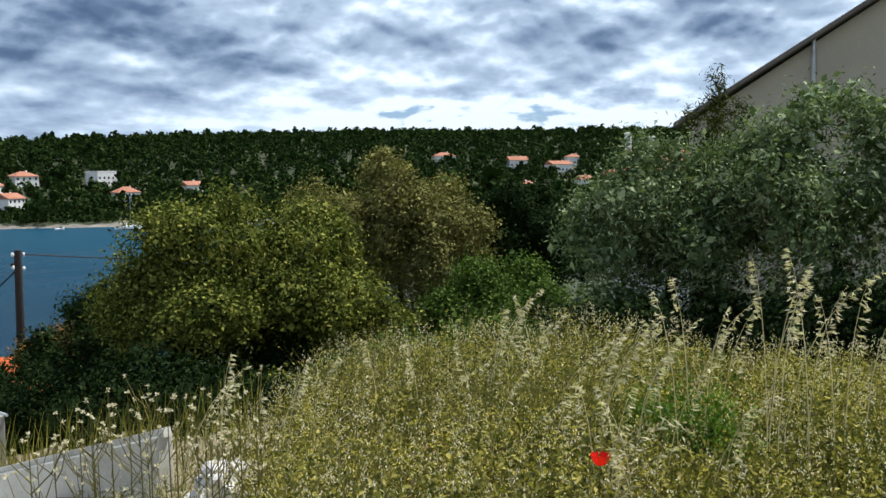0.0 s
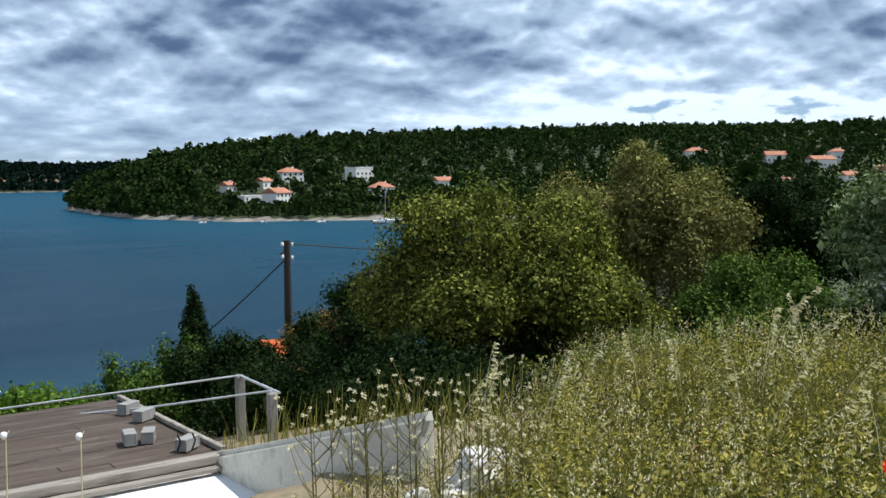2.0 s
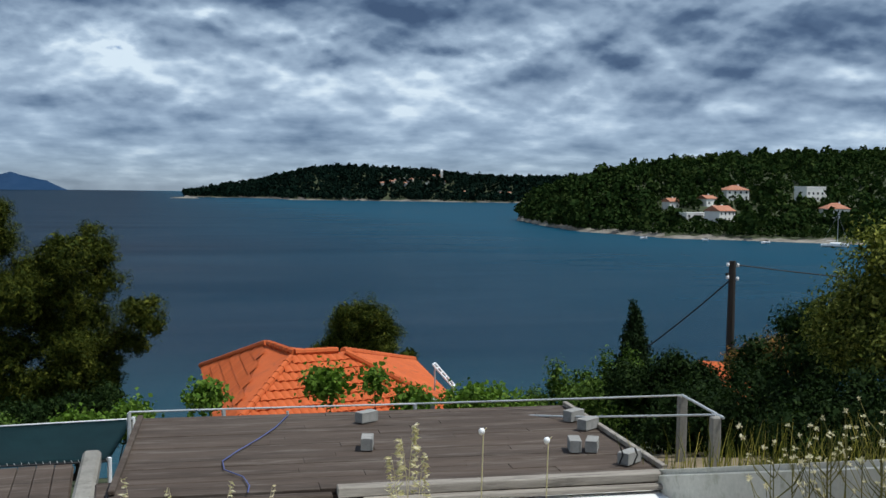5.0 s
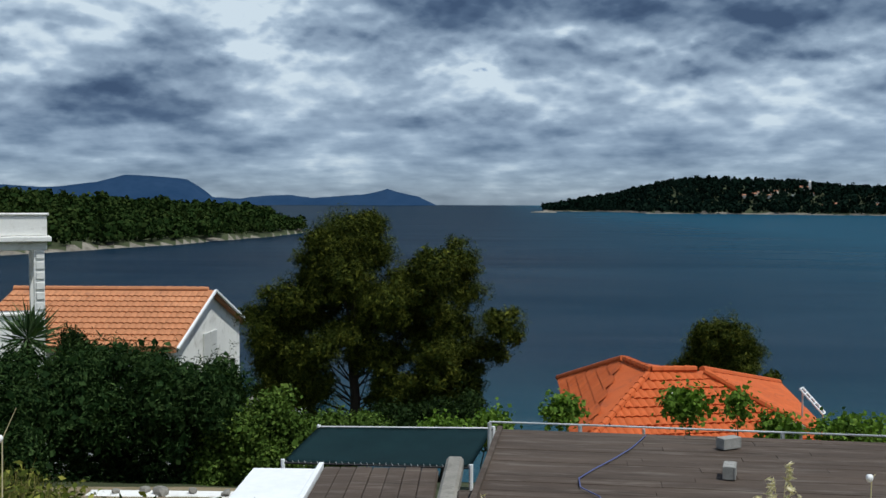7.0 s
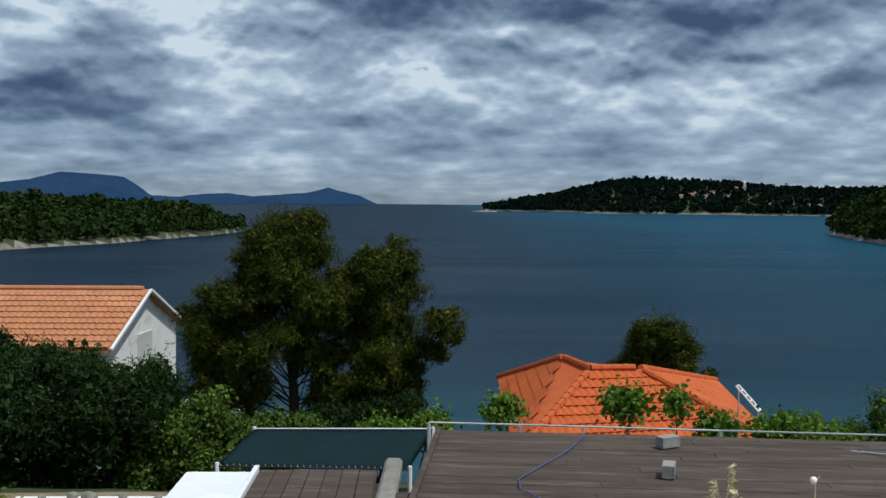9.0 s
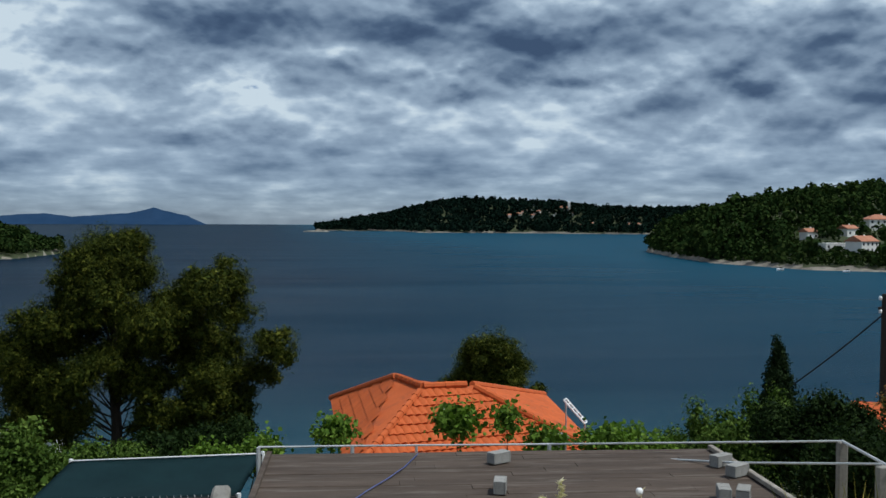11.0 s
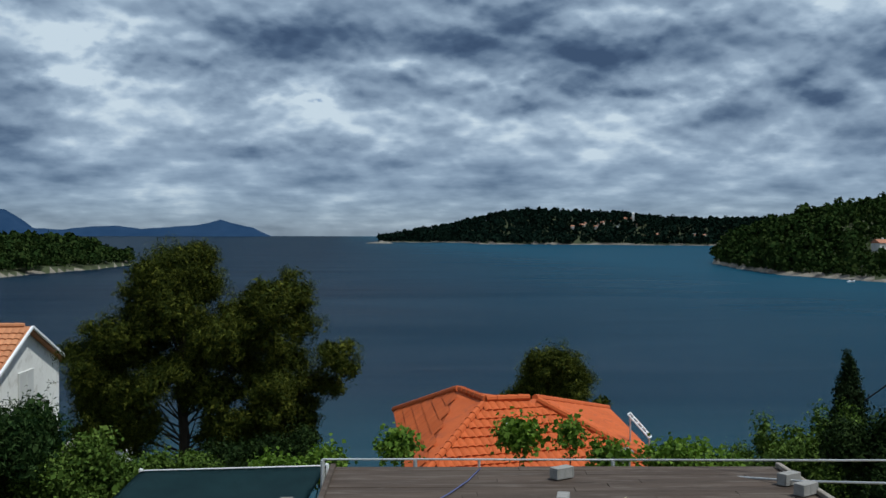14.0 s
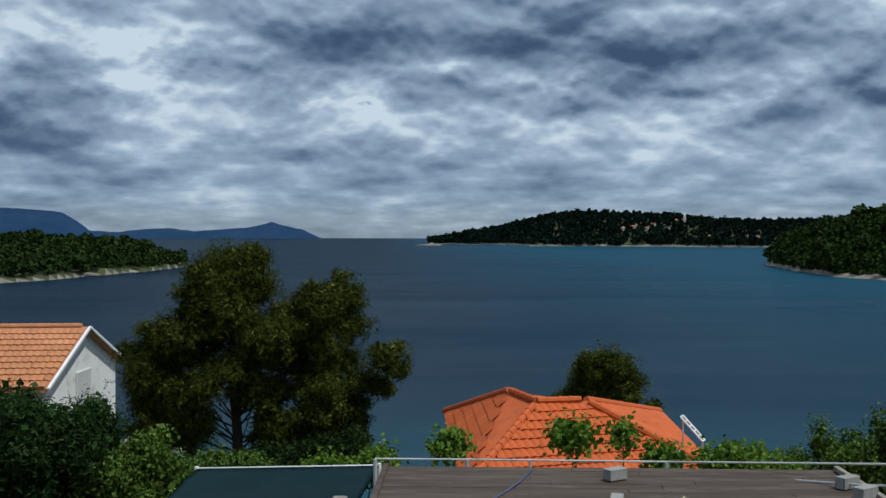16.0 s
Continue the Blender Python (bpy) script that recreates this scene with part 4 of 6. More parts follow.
def gable_house():
    """The white house with the faded tile roof, its gable end towards the water."""
    e = base("house", 0, 0, 3.0)
    tagged(e, "white gabled house with a faded orange tile roof", "house")
    near, far = Vector((-12.45, 37.89)), Vector((-12.1, 46.25))
    run = Vector((-8.0, -0.38))
    eave, ridge = 11.40, 13.08
    a, b, c, d = near, far, far + run, near + run
    mid = lambda p, q: (p + q) / 2
    g1, g2 = mid(a, b), mid(c, d)
    part("wall", solid([(*p, 0) for p in (a, b, c, d)] + [(*p, eave) for p in (a, b, c, d)] + [(*g1, ridge), (*g2, ridge)],
                       [(3, 2, 1, 0), (1, 2, 6, 5), (3, 0, 4, 7), (0, 1, 5, 8, 4), (2, 3, 7, 9, 6), (4, 8, 9, 7), (5, 6, 9, 8)]), M_PLASTER, e)
    o = Vector((0.22, 0.0))
    ov = (near - far).normalized() * 0.35
    drop = 0.14
    na, nd = a + o + ov, d - o + ov
    fa, fd = b + o - ov, c - o - ov
    r1, r2 = g1 + o, g2 - o
    verts = [(*na, eave - drop), (*nd, eave - drop), (*r2, ridge), (*r1, ridge), (*fa, eave - drop), (*fd, eave - drop)]
    top = [(x, y, z + 0.16) for x, y, z in verts]
    roof = part("roof", solid(verts + top, [(0, 1, 2, 3), (3, 2, 5, 4), (6, 7, 8, 9), (9, 8, 11, 10), (0, 6, 7, 1), (4, 10, 11, 5), (0, 3, 9, 6), (3, 4, 10, 9), (1, 7, 8, 2), (2, 8, 11, 5)]), M_TILE_PALE, e)
    tiled_slope(Vector(top[1]), Vector(top[0]), Vector(top[2]), Vector(top[3]), roof, M_TILE_PALE, 250, 0.26, 0.46)
    ridge_tiles(Vector(top[2]) + Vector((0, 0, 0.03)), Vector(top[3]) + Vector((0, 0, 0.03)), roof, M_TILE_PALE)
    # white verge along both rakes of the gable
    for p, q in ((top[0], top[3]), (top[4], top[3])):
        p, q = Vector(p), Vector(q)
        part("verge", tube([p + Vector((0.06, 0, -0.02)), q + Vector((0.06, 0, -0.02))], 0.065, 4), M_WHITE, roof)
    # shuttered attic window
    u = (far - near).normalized()
    ang = math.degrees(math.atan2(u.y, u.x))
    for k, off in enumerate((-0.42, 0.42)):
        p = near + u * (4.1 + off)
        win = part("shutter", box(0.78, 0.08, 1.55, (0, 0, 0), 0.02), M_SHUTTER, e, "closed grey shutter")
        win.matrix_basis = pose(p.x + 0.04, p.y, 9.95, 0, 0, ang)
    # terrace slab beyond the gable
    part("terrace", box(2.2, 5.0, 0.25, (-10.4, 46.0, 7.75), 0.03), M_CONCRETE, e)
    part("terrace_wall", box(0.2, 5.0, 8.0, (-9.5, 46.0, -0.3), 0.03), M_PLASTER, e)


gable_house()


def loggia_house():
    """The white house with an open loggia and a parapet."""
    e = base("house", -13.2, 24.6, 9.5, 27.0)
    tagged(e, "white modern house with an open corner loggia", "house")
    # local x runs along the facade, y away from the eye
    right = 1.78
    part("parapet", box(8.0, 0.25, 0.52, (right - 4.0, 0.1, 9.58), 0.02), M_PLASTER, e)
    part("cornice", box(8.3, 0.75, 0.14, (right - 4.05, 0.2, 9.43), 0.02), M_PLASTER, e)
    part("parapet_coping", box(8.1, 0.34, 0.06, (right - 4.0, 0.1, 10.10), 0.015), M_PLASTER, e)
    part("roof_slab", box(8.0, 4.0, 0.22, (right - 4.0, 2.0, 9.21), 0.02), M_PLASTER, e)
    part("side_parapet", box(0.25, 3.6, 0.52, (right - 0.15, 2.1, 9.58), 0.02), M_PLASTER, e)
    pillar = part("pillar", box(0.26, 0.30, 9.1, (right - 0.2, 0.15, 0.12), 0.015), M_PLASTER, e)
    for k in range(6):
        part("quoin", box(0.20, 0.03, 0.18, (right - 0.17, -0.016, 7.7 + k * 0.26), 0.008), M_PLASTER, pillar)
    part("wall", box(5.2, 0.3, 9.2, (-2.55 - 0.25, 0.15, 0.0), 0.01), M_PLASTER, e)
    for k in range(9):
        part("quoin", box(0.34 if k % 2 else 0.24, 0.05, 0.16, (-0.33 + (0.04 if k % 2 else 0.0), -0.02, 7.1 + k * 0.235), 0.008), M_PLASTER, e)
    part("balustrade", box(1.75, 0.22, 7.55, (0.67, 0.14, 0.0), 0.01), M_PLASTER, e)
    part("coping", box(1.8, 0.34, 0.07, (0.67, 0.14, 7.56), 0.015), M_PLASTER, e)
    part("back_wall", box(0.25, 3.7, 9.2, (-0.35, 2.2, 0.0), 0.01), M_PLASTER, e)
    part("back_balustrade", box(2.0, 0.2, 7.3, (0.75, 3.8, 0.0), 0.01), M_PLASTER, e)
    part("back_pillar", box(0.26, 0.26, 9.1, (right - 0.2, 3.8, 0.12), 0.015), M_PLASTER, e)
    mast = part("mast", tube([(-1.10, -0.35, 4.0), (-1.10, -0.35, 12.7)], 0.05, 8), M_METAL, e, "pale metal mast")
    part("mast_head", box(0.26, 0.12, 0.12, (-1.02, -0.35, 12.45), 0.02), M_WHITE, mast)
    part("mast_bracket", box(0.08, 0.45, 0.06, (-1.10, -0.15, 9.2), 0.01), M_METAL, mast)


loggia_house()


def upper_house():
    """The beige house above the olive tree."""
    x, y = polar(68.2, 26)
    e = base("house", x, y, 16.0, -68 - 8)
    tagged(e, "beige rendered house with a steep dark roof edge", "house")
    rise, w = 3.9, 6.6
    z0 = 20 + 26 * math.tan(radians(2.55)) - 16.0
    # gable end: low eave at x = 0, ridge at x = w
    wall = [(0.35, 0, 0), (2 * w - 0.35, 0, 0), (2 * w - 0.35, 0, z0), (w, 0, z0 + rise), (0.35, 0, z0)]
    part("wall", solid(wall + [(a, 9, c) for a, _, c in wall], [(0, 1, 2, 3, 4), (9, 8, 7, 6, 5), (0, 1, 6, 5), (1, 2, 7, 6), (2, 3, 8, 7), (3, 4, 9, 8), (4, 0, 5, 9)]), M_BEIGE, e)
    for sx, name in ((0, "roof"), (1, "roof")):
        a0, a1 = (0.0, w) if sx == 0 else (2 * w, w)
        v = [(a0, -0.3, z0 - 0.12), (a1, -0.3, z0 + rise + 0.02), (a1, 9.3, z0 + rise + 0.02), (a0, 9.3, z0 - 0.12)]
        part(name, solid(v + [(p, q, r + 0.13) for p, q, r in v], [(0, 1, 2, 3), (4, 5, 6, 7), (0, 1, 5, 4), (1, 2, 6, 5), (2, 3, 7, 6), (3, 0, 4, 7)], 0.02), M_VERGE, e)
    part("drainpipe", tube([(3.2, -0.06, 0), (3.2, -0.06, z0 + 1.9)], 0.05, 7), M_METAL, e)


upper_house()
# white house with two chimneys, mostly behind the olive
x, y = polar(66.0, 48)
ch_house = base("house", x, y, ground_z(x, y), -66)
tagged(ch_house, "white house behind the olive with tall chimneys", "house")
gz = 20 - ground_z(x, y)
part("wall", box(7, 7, gz + 0.2, (2.2, 3.5, -0.3), 0.04), M_PLASTER, ch_house)
ob = part("roof", roof_shape("hip", 7, 7, 1.0), M_TILE_FAR, ch_house)
ob.location = (2.2, 3.5, gz - 0.15)
for dx, hh in ((-0.55, 2.05), (0.55, 1.85)):
    part("chimney", box(0.34, 0.34, hh, (dx, 1.2, gz - 0.2), 0.03), M_PLASTER, ch_house)
# roof that shows orange through the shrubs by the pole
x, y = polar(33.9, 25.5)
small = base("house", x, y, ground_z(x, y), -30)
tagged(small, "small house with an orange roof behind shrubs", "house")
sz = 20 - 25.5 * math.tan(radians(10.6)) - ground_z(x, y)
part("wall", box(2.2, 3.0, sz, (0, 0, -0.1), 0.03), M_PLASTER, small)
ob = part("roof", roof_shape("gable", 2.2, 3.0, 0.7, 0.25, 0.1), M_TILE, small)
ob.location.z = sz - 0.12

# ---- the outbuilding with its boarded roof ----
def outbuilding():
    e = base("outbuilding", 2.7, 11.6, 13.6, -4.7)
    tagged(e, "low white outbuilding with a weathered boarded roof", "outbuilding")
    top = 16.95 - 13.6
    part("wall", box(5.6, 3.3, top - 0.2, (0.0, 0.05, 0), 0.02), M_PLASTER, e)
    part("ledge", box(5.65, 2.6, top - 0.14, (-0.05, -3.02, 0), 0.03), M_PLASTER, e, "sunlit white plaster ledge")
    roof = part("roof", box(5.82, 3.5, 0.16, (0.0, 0.05, top - 0.21), 0.01), M_BOARD, e)
    r_ = random.Random(5)
    y = -1.72
    while y < 1.75:
        w = r_.choice((0.17, 0.2, 0.24))
        x0 = -2.92
        while x0 < 2.9:
            ln = min(r_.uniform(1.6, 3.4), 2.93 - x0)
            if ln < 0.5:
                ln = 2.93 - x0
            z = top - 0.05 + r_.uniform(-0.002, 0.006)
            part("plank", box(ln - 0.003, w - 0.003, 0.05, (x0 + ln / 2, y + w / 2, z), 0.004), M_BOARD, roof)
            x0 += ln
        y += w
    # raised fascia boards along the front, with gaps
    part("fascia", box(3.6, 0.16, 0.10, (1.1, -1.80, top - 0.05), 0.01, 0.3), M_RAW, roof, "pale raw edge board")
    part("fascia", box(3.3, 0.10, 0.05, (1.2, -1.93, top - 0.10), 0.01, -0.3), M_RAW, roof, "pale raw edge board")
    part("fascia", box(2.0, 0.12, 0.08, (-1.75, -1.80, top - 0.10), 0.01), M_BOARD, roof)
    part("edge_batten", box(0.07, 3.4, 0.06, (2.90, 0.05, top + 0.012), 0.008), M_RAW, roof)
    part("edge_batten", box(0.07, 3.4, 0.05, (-2.90, 0.05, top + 0.012), 0.008), M_BOARD, roof)


M_RAW = surface("raw_boards", (0.20, 0.175, 0.145), (0.34, 0.305, 0.26), 1.2, 14.0, 0.9, 0.5, 0.006, (0.4, 4.0, 4.0), dirt=(0.10, 0.085, 0.07))
outbuilding()


def concrete_block(x, y, z, turn, flat=False):
    """A hollow building block, lying or standing."""
    e = base("concrete_block", x, y, z, turn)
    tagged(e, "grey hollow concrete block lying on the roof boards", "block", "blocks on the roof")
    bm = bmesh.new()
    l, w, h, t = 0.28, 0.14, 0.14, 0.025
    for sy in (-1, 1):
        box(l, t, h, (0, sy * (w - t) / 2, 0), 0.006, 0, bm)
    for sx in (-1, 0, 1):
        box(t, w - 2 * t, h, (sx * (l - t) / 2, 0, 0), 0.0, 0, bm)
    box(l - 0.01, w - 0.01, 0.02, (0, 0, h - 0.022), 0.0, 0, bm)
    ob = part("block_body", bm, M_BLOCK, e)
    if flat:
        ob.matrix_basis = pose(0, 0, 0.07, 90, 0, 0) @ pose(0, 0, -0.07)


for x, y, turn, flat in ((5.47, 12.20, 28, False), (5.45, 11.70, 30, True), (4.84, 10.75, 72, False), (5.04, 10.69, 60, True), (5.21, 10.07, 32, True), (2.78, 12.74, 30, True), (2.50, 11.41, 75, False)):
    concrete_block(x, y, 16.967, turn, flat)

# blue hose lying over the boards
hose = tube([(1.84, 13.30, 16.98), (1.59, 12.64, 16.98), (1.31, 12.08, 16.98), (1.02, 11.57, 16.98), (0.82, 11.17, 16.98), (0.81, 10.81, 16.98), (0.98, 10.49, 16.98), (1.01, 10.16, 16.98), (0.97, 9.93, 16.98)], 0.007, 7)
tagged(part("garden_hose", hose, M_BLUE, smooth=True), "thin blue garden hose lying on the boards", "hose")
# bent iron rods on the roof edge
for x, y in ((5.05, 10.0), (5.2, 9.95)):
    tagged(part("iron_rod", tube([(x, y, 16.98), (x + 0.02, y - 0.05, 17.1), (x - 0.03, y - 0.08, 17.19)], 0.009, 6), M_CABLE), "short bent rusty iron rod on the roof", "rod", "iron rods")


def lower_roof():
    e = base("lean_to", -1.65, 12.2, 13.6, 1.5)
    tagged(e, "lean-to with brown boards and a white border", "lean-to")
    top = 16.3 - 13.6
    part("wall", box(1.5, 3.6, top - 0.1, (0, 0, 0), 0.02), M_PLASTER, e)
    roof = part("roof", box(1.6, 3.7, 0.06, (0, 0, top - 0.1), 0.01), M_BOARD, e)
    for k in range(7):
        part("plank", box(0.215, 3.65, 0.045, (-0.68 + k * 0.226, 0, top - 0.045 + 0.004 * (k % 3)), 0.005), M_BOARD, roof)
    part("border", box(0.07, 3.7, 0.10, (-0.84, 0, top - 0.04), 0.01), M_WHITE, roof, "white edge strip")
    strip = part("kerb", box(0.24, 3.9, 0.22, (0.96, 0.1, top - 0.1), 0.04, -2), M_CONCRETE, e, "pale rough concrete kerb")
    box_bm = box(0.85, 1.7, top - 0.1, (-1.34, 0.95, 0), 0.03)
    part("white_block", box_bm, M_PLASTER, e)
    part("slab", box(0.92, 1.78, 0.07, (-1.34, 0.95, top - 0.1), 0.015), M_WHITE, e)
    # step of old boards by the main roof
    part("old_step", box(0.5, 1.5, 0.28, (1.35, -1.3, top + 0.1), 0.02), M_BOARD, e)


lower_roof()


def awning():
    e = base("shade_awning", 0, 0, 0)
    tagged(e, "dark teal shade net stretched on a thin frame", "awning")
    bm = bmesh.new()
    nx, ny = 28, 10
    a, b, c, d = Vector((-3.13, 14.25, 16.30)), Vector((-0.45, 14.15, 16.30)), Vector((-0.15, 15.6, 16.52)), Vector((-2.86, 15.6, 16.50))
    grid = []
    for j in range(ny + 1):
        row = []
        for i in range(nx + 1):
            u, v = i / nx, j / ny
            p = a.lerp(b, u).lerp(d.lerp(c, u), v)
            sag = 0.07 * math.sin(math.pi * u) * math.sin(math.pi * v) + (0.02 * abs(math.sin(u * math.pi * 14)) if j == 0 else 0)
            row.append(bm.verts.new(p - Vector((0, 0, sag))))
        grid.append(row)
    for j in range(ny):
        for i in range(nx):
            bm.faces.new((grid[j][i], grid[j][i + 1], grid[j + 1][i + 1], grid[j + 1][i]))
    bmesh.ops.solidify(bm, geom=bm.faces[:], thickness=0.006)
    part("net", bm, M_NET, e, smooth=True)
    part("rail", tube([d, c], 0.018, 6), M_METAL, e)
    part("rail", tube([a - Vector((0, 0, 0.02)), b - Vector((0, 0, 0.02))], 0.016, 6), M_CABLE, e)
    for p in (a, b, c, d):
        part("post", tube([(p.x, p.y, 13.4), (p.x, p.y, p.z + 0.03)], 0.03, 7), M_WHITE, e)
    for k in range(30):
        p = a.lerp(b, (k + 0.5) / 30)
        part("lacing", tube([p + Vector((0, 0, 0.02)), p + Vector((0.02, -0.01, -0.025))], 0.004, 5), M_METAL, e)


awning()


def pergola():
    e = base("pergola", 6.8, 11.3, 0)
    tagged(e, "pipe pergola on concrete posts beside the roof", "pergola")
    o = Vector((6.8, 11.3, 0))
    pa, pb = Vector((6.89, 11.86, 17.30)), Vector((6.63, 10.62, 17.30))
    for p in (pa, pb):
        part("post", box(0.115, 0.115, p.z - 14.0, (p.x - o.x, p.y - o.y, 14.0), 0.015, -10), M_CONCRETE, e)
    part("pipe", tube([pa - o, Vector((3.73, 13.83, 16.93)) - o, Vector((1.08, 14.41, 16.86)) - o, Vector((-0.2, 14.6, 16.84)) - o], 0.014, 7), M_METAL, e)
    part("pipe", tube([pb - o + Vector((0, 0, 0.02)), Vector((5.56, 11.98, 17.05)) - o, Vector((4.4, 13.6, 16.80)) - o], 0.014, 7), M_METAL, e)
    part("pipe", tube([pa - o, pb - o + Vector((0.05, -0.1, 0))], 0.018, 7), M_METAL, e)
    for x, y, z in ((3.73, 13.83, 16.92), (1.08, 14.41, 16.85), (-0.2, 14.6, 16.83)):
        part("post", tube([(x - o.x, y - o.y, 14.0), (x - o.x, y - o.y, z)], 0.03, 7), M_METAL, e)


pergola()


def hill_wall():
    """A concrete wall that climbs the slope beside the stones."""
    e = base("concrete_wall", 0, 0, 0)
    tagged(e, "stained grey concrete wall climbing the slope", "wall")
    a, b = Vector((5.28, 9.6, 0)), Vector((4.98, 5.75, 0))
    off = Vector((0.16, 0.012, 0))
    za, zb = 16.95, 18.09
    v = []
    for p, zt, zl in ((a, za, 14.5), (b, zb, 16.6)):
        v += [(p.x, p.y, zl), (p.x + off.x, p.y + off.y, zl), (p.x + off.x, p.y + off.y, zt), (p.x, p.y, zt)]
    bm = solid(v, [(0, 1, 2, 3), (7, 6, 5, 4), (0, 4, 5, 1), (1, 5, 6, 2), (2, 6, 7, 3), (3, 7, 4, 0)], 0.012)
    part("body", bm, M_WALLC, e)
    part("coping", tube([(5.36, 9.6, 16.97), (5.06, 5.73, 18.11)], 0.05, 4), M_WALLC, e)


hill_wall()
tagged(part("low_wall", box(2.4, 0.28, 2.0, (-4.45, 13.5, 14.03), 0.02, 2), M_PLASTER), "low white garden wall with stones on top", "wall")


def stone(x, y, z, s, seed, mat=None):
    bm = bmesh.new()
    bmesh.ops.create_icosphere(bm, subdivisions=2, radius=1)
    r_ = random.Random(seed)
    sh = Vector((r_.uniform(0.75, 1.3), r_.uniform(0.7, 1.1), r_.uniform(0.5, 0.8)))
    for v in bm.verts:
        n = noise.noise(v.co * 1.3 + Vector((seed * 3.1, 0, 0))) * 0.35 + noise.noise(v.co * 3.1 + Vector((0, seed, 0))) * 0.12
        q = v.co * (1 + n)
        q = Vector([max(-0.78, min(0.78, c)) for c in q])
        v.co = Vector((q.x * sh.x, q.y * sh.y, q.z * sh.z)) * s
    ob = part("stone", bm, mat or M_STONE)
    ob.matrix_basis = pose(x, y, z, r_.uniform(-20, 20), r_.uniform(-20, 20), r_.uniform(0, 360))
    return tagged(ob, "rough white limestone boulder lying in the grass", "stone", "heap of stones")


r_st = random.Random(9)
for k in range(26):
    az, d = 41.9 + r_st.gauss(0.9, 1.7), 7.3 + r_st.uniform(-0.6, 0.5)
    x, y = polar(az, d)
    x, y = x + 0.13, y - 0.25
    s = r_st.uniform(0.06, 0.14)
    stone(x, y, ground_z(x, y) + s * 0.45 + max(0, 0.22 - 0.09 * abs(az - 42)) * r_st.random(), s, k + 1)
for k, (az, d, s, up) in enumerate(((42.4, 7.2, 0.21, 0.12), (41.7, 7.0, 0.15, 0.08), (43.4, 7.3, 0.19, 0.14), (42.1, 7.2, 0.15, 0.26), (41.0, 7.2, 0.13, 0.06), (44.2, 7.2, 0.13, 0.06))):
    x, y = polar(az, d)
    x, y = x + 0.13, y - 0.25
    stone(x, y, ground_z(x, y) + up, s, 40 + k)
for k in range(5):
    stone(-5.3 + k * 0.37 + r_st.uniform(-0.12, 0.12), 13.45 + 0.08 * (k % 2), 16.03 + 0.03, r_st.uniform(0.05, 0.12), 60 + k, M_CONCRETE)

# ---- pole, cables, boats ----
def utility_pole():
    g = ground_z(16.06, 25.2)
    e = base("utility_pole", 16.06, 25.2, g)
    tagged(e, "dark timber utility pole with ceramic insulators", "utility pole")
    h = 18.1 - g
    part("pole", tube([(0, 0, -0.2), (0, 0, h * 0.5), (0.01, 0, h)], [0.13, 0.115, 0.095], 10), M_TIMBER, e)
    arm = part("crossarm", box(0.5, 0.07, 0.08, (0, 0.1, h - 0.42), 0.01, 35), M_TIMBER, e)
    for k, (dx, dz) in enumerate(((-0.16, -0.1), (0.17, -0.12), (-0.16, -0.45), (0.16, -0.5))):
        part("insulator", tube([(dx, -0.03, h + dz - 0.06), (dx, -0.03, h + dz), (dx, -0.03, h + dz + 0.05)], [0.035, 0.05, 0.025], 8), M_WHITE, e, "white ceramic insulator")


utility_pole()


def sagging(a, b, sag, n=16):
    a, b = Vector(a), Vector(b)
    return [a.lerp(b, t / n) - Vector((0, 0, sag * 4 * (t / n) * (1 - t / n))) for t in range(n + 1)]


x1, y1 = polar(21.0, 32.0)
tagged(part("power_cable", tube(sagging((16.0, 25.2, 17.55), (x1, y1, 12.6), 0.35), 0.022, 5), M_CABLE), "black power cable hanging from the pole", "cable", "cables")
x1, y1 = polar(52.0, 34.0)
tagged(part("power_cable", tube(sagging((16.1, 25.2, 18.0), (x1, y1, 17.6), 0.25), 0.018, 5), M_CABLE), "black power cable hanging from the pole", "cable", "cables")


def hull(l, w, h):
    bm = bmesh.new()
    rings = []
    for k in range(9):
        t = k / 8
        x = -l / 2 + l * t
        f = math.sin(math.pi * min(1, 0.25 + t * 0.55)) * (1 - max(0, t - 0.55) / 0.45) ** 0.6 + 0.02
        sheer = h * (0.9 + 0.3 * t)
        rings.append([bm.verts.new((x, s * w / 2 * f * q, z)) for s, q, z in ((-1, 1, sheer), (-1, 0.75, h * 0.3), (0, 0, -0.1), (1, 0.75, h * 0.3), (1, 1, sheer))])
    for r0, r1 in zip(rings, rings[1:]):
        for k in range(4):
            bm.faces.new((r0[k], r0[k + 1], r1[k + 1], r1[k]))
        bm.faces.new((r0[4], r0[0], r1[0], r1[4]))
    bm.faces.new(rings[0])
    return bm


x, y = polar(37.6, 422)
yacht = base("sailing_boat", x, y, 0, -20)
tagged(yacht, "white sailing boat at anchor with bare mast", "boat")
part("hull", hull(10.5, 3.2, 1.25), M_WHITE, yacht)
part("cabin", box(4.0, 1.9, 0.6, (0.2, 0, 1.2), 0.15), M_WHITE, yacht)
part("mast", tube([(0.8, 0, 1.2), (0.8, 0, 13.5)], [0.11, 0.07], 7), M_METAL, yacht)
part("boom", tube([(0.8, 0, 2.4), (-3.4, 0, 2.5)], 0.09, 7), M_METAL, yacht)
for p, q in (((5.0, 0, 1.5), (0.8, 0, 12.8)), ((-5.0, 0, 1.3), (0.8, 0, 13.3))):
    part("stay", tube([p, q], 0.03, 4), M_METAL, yacht)
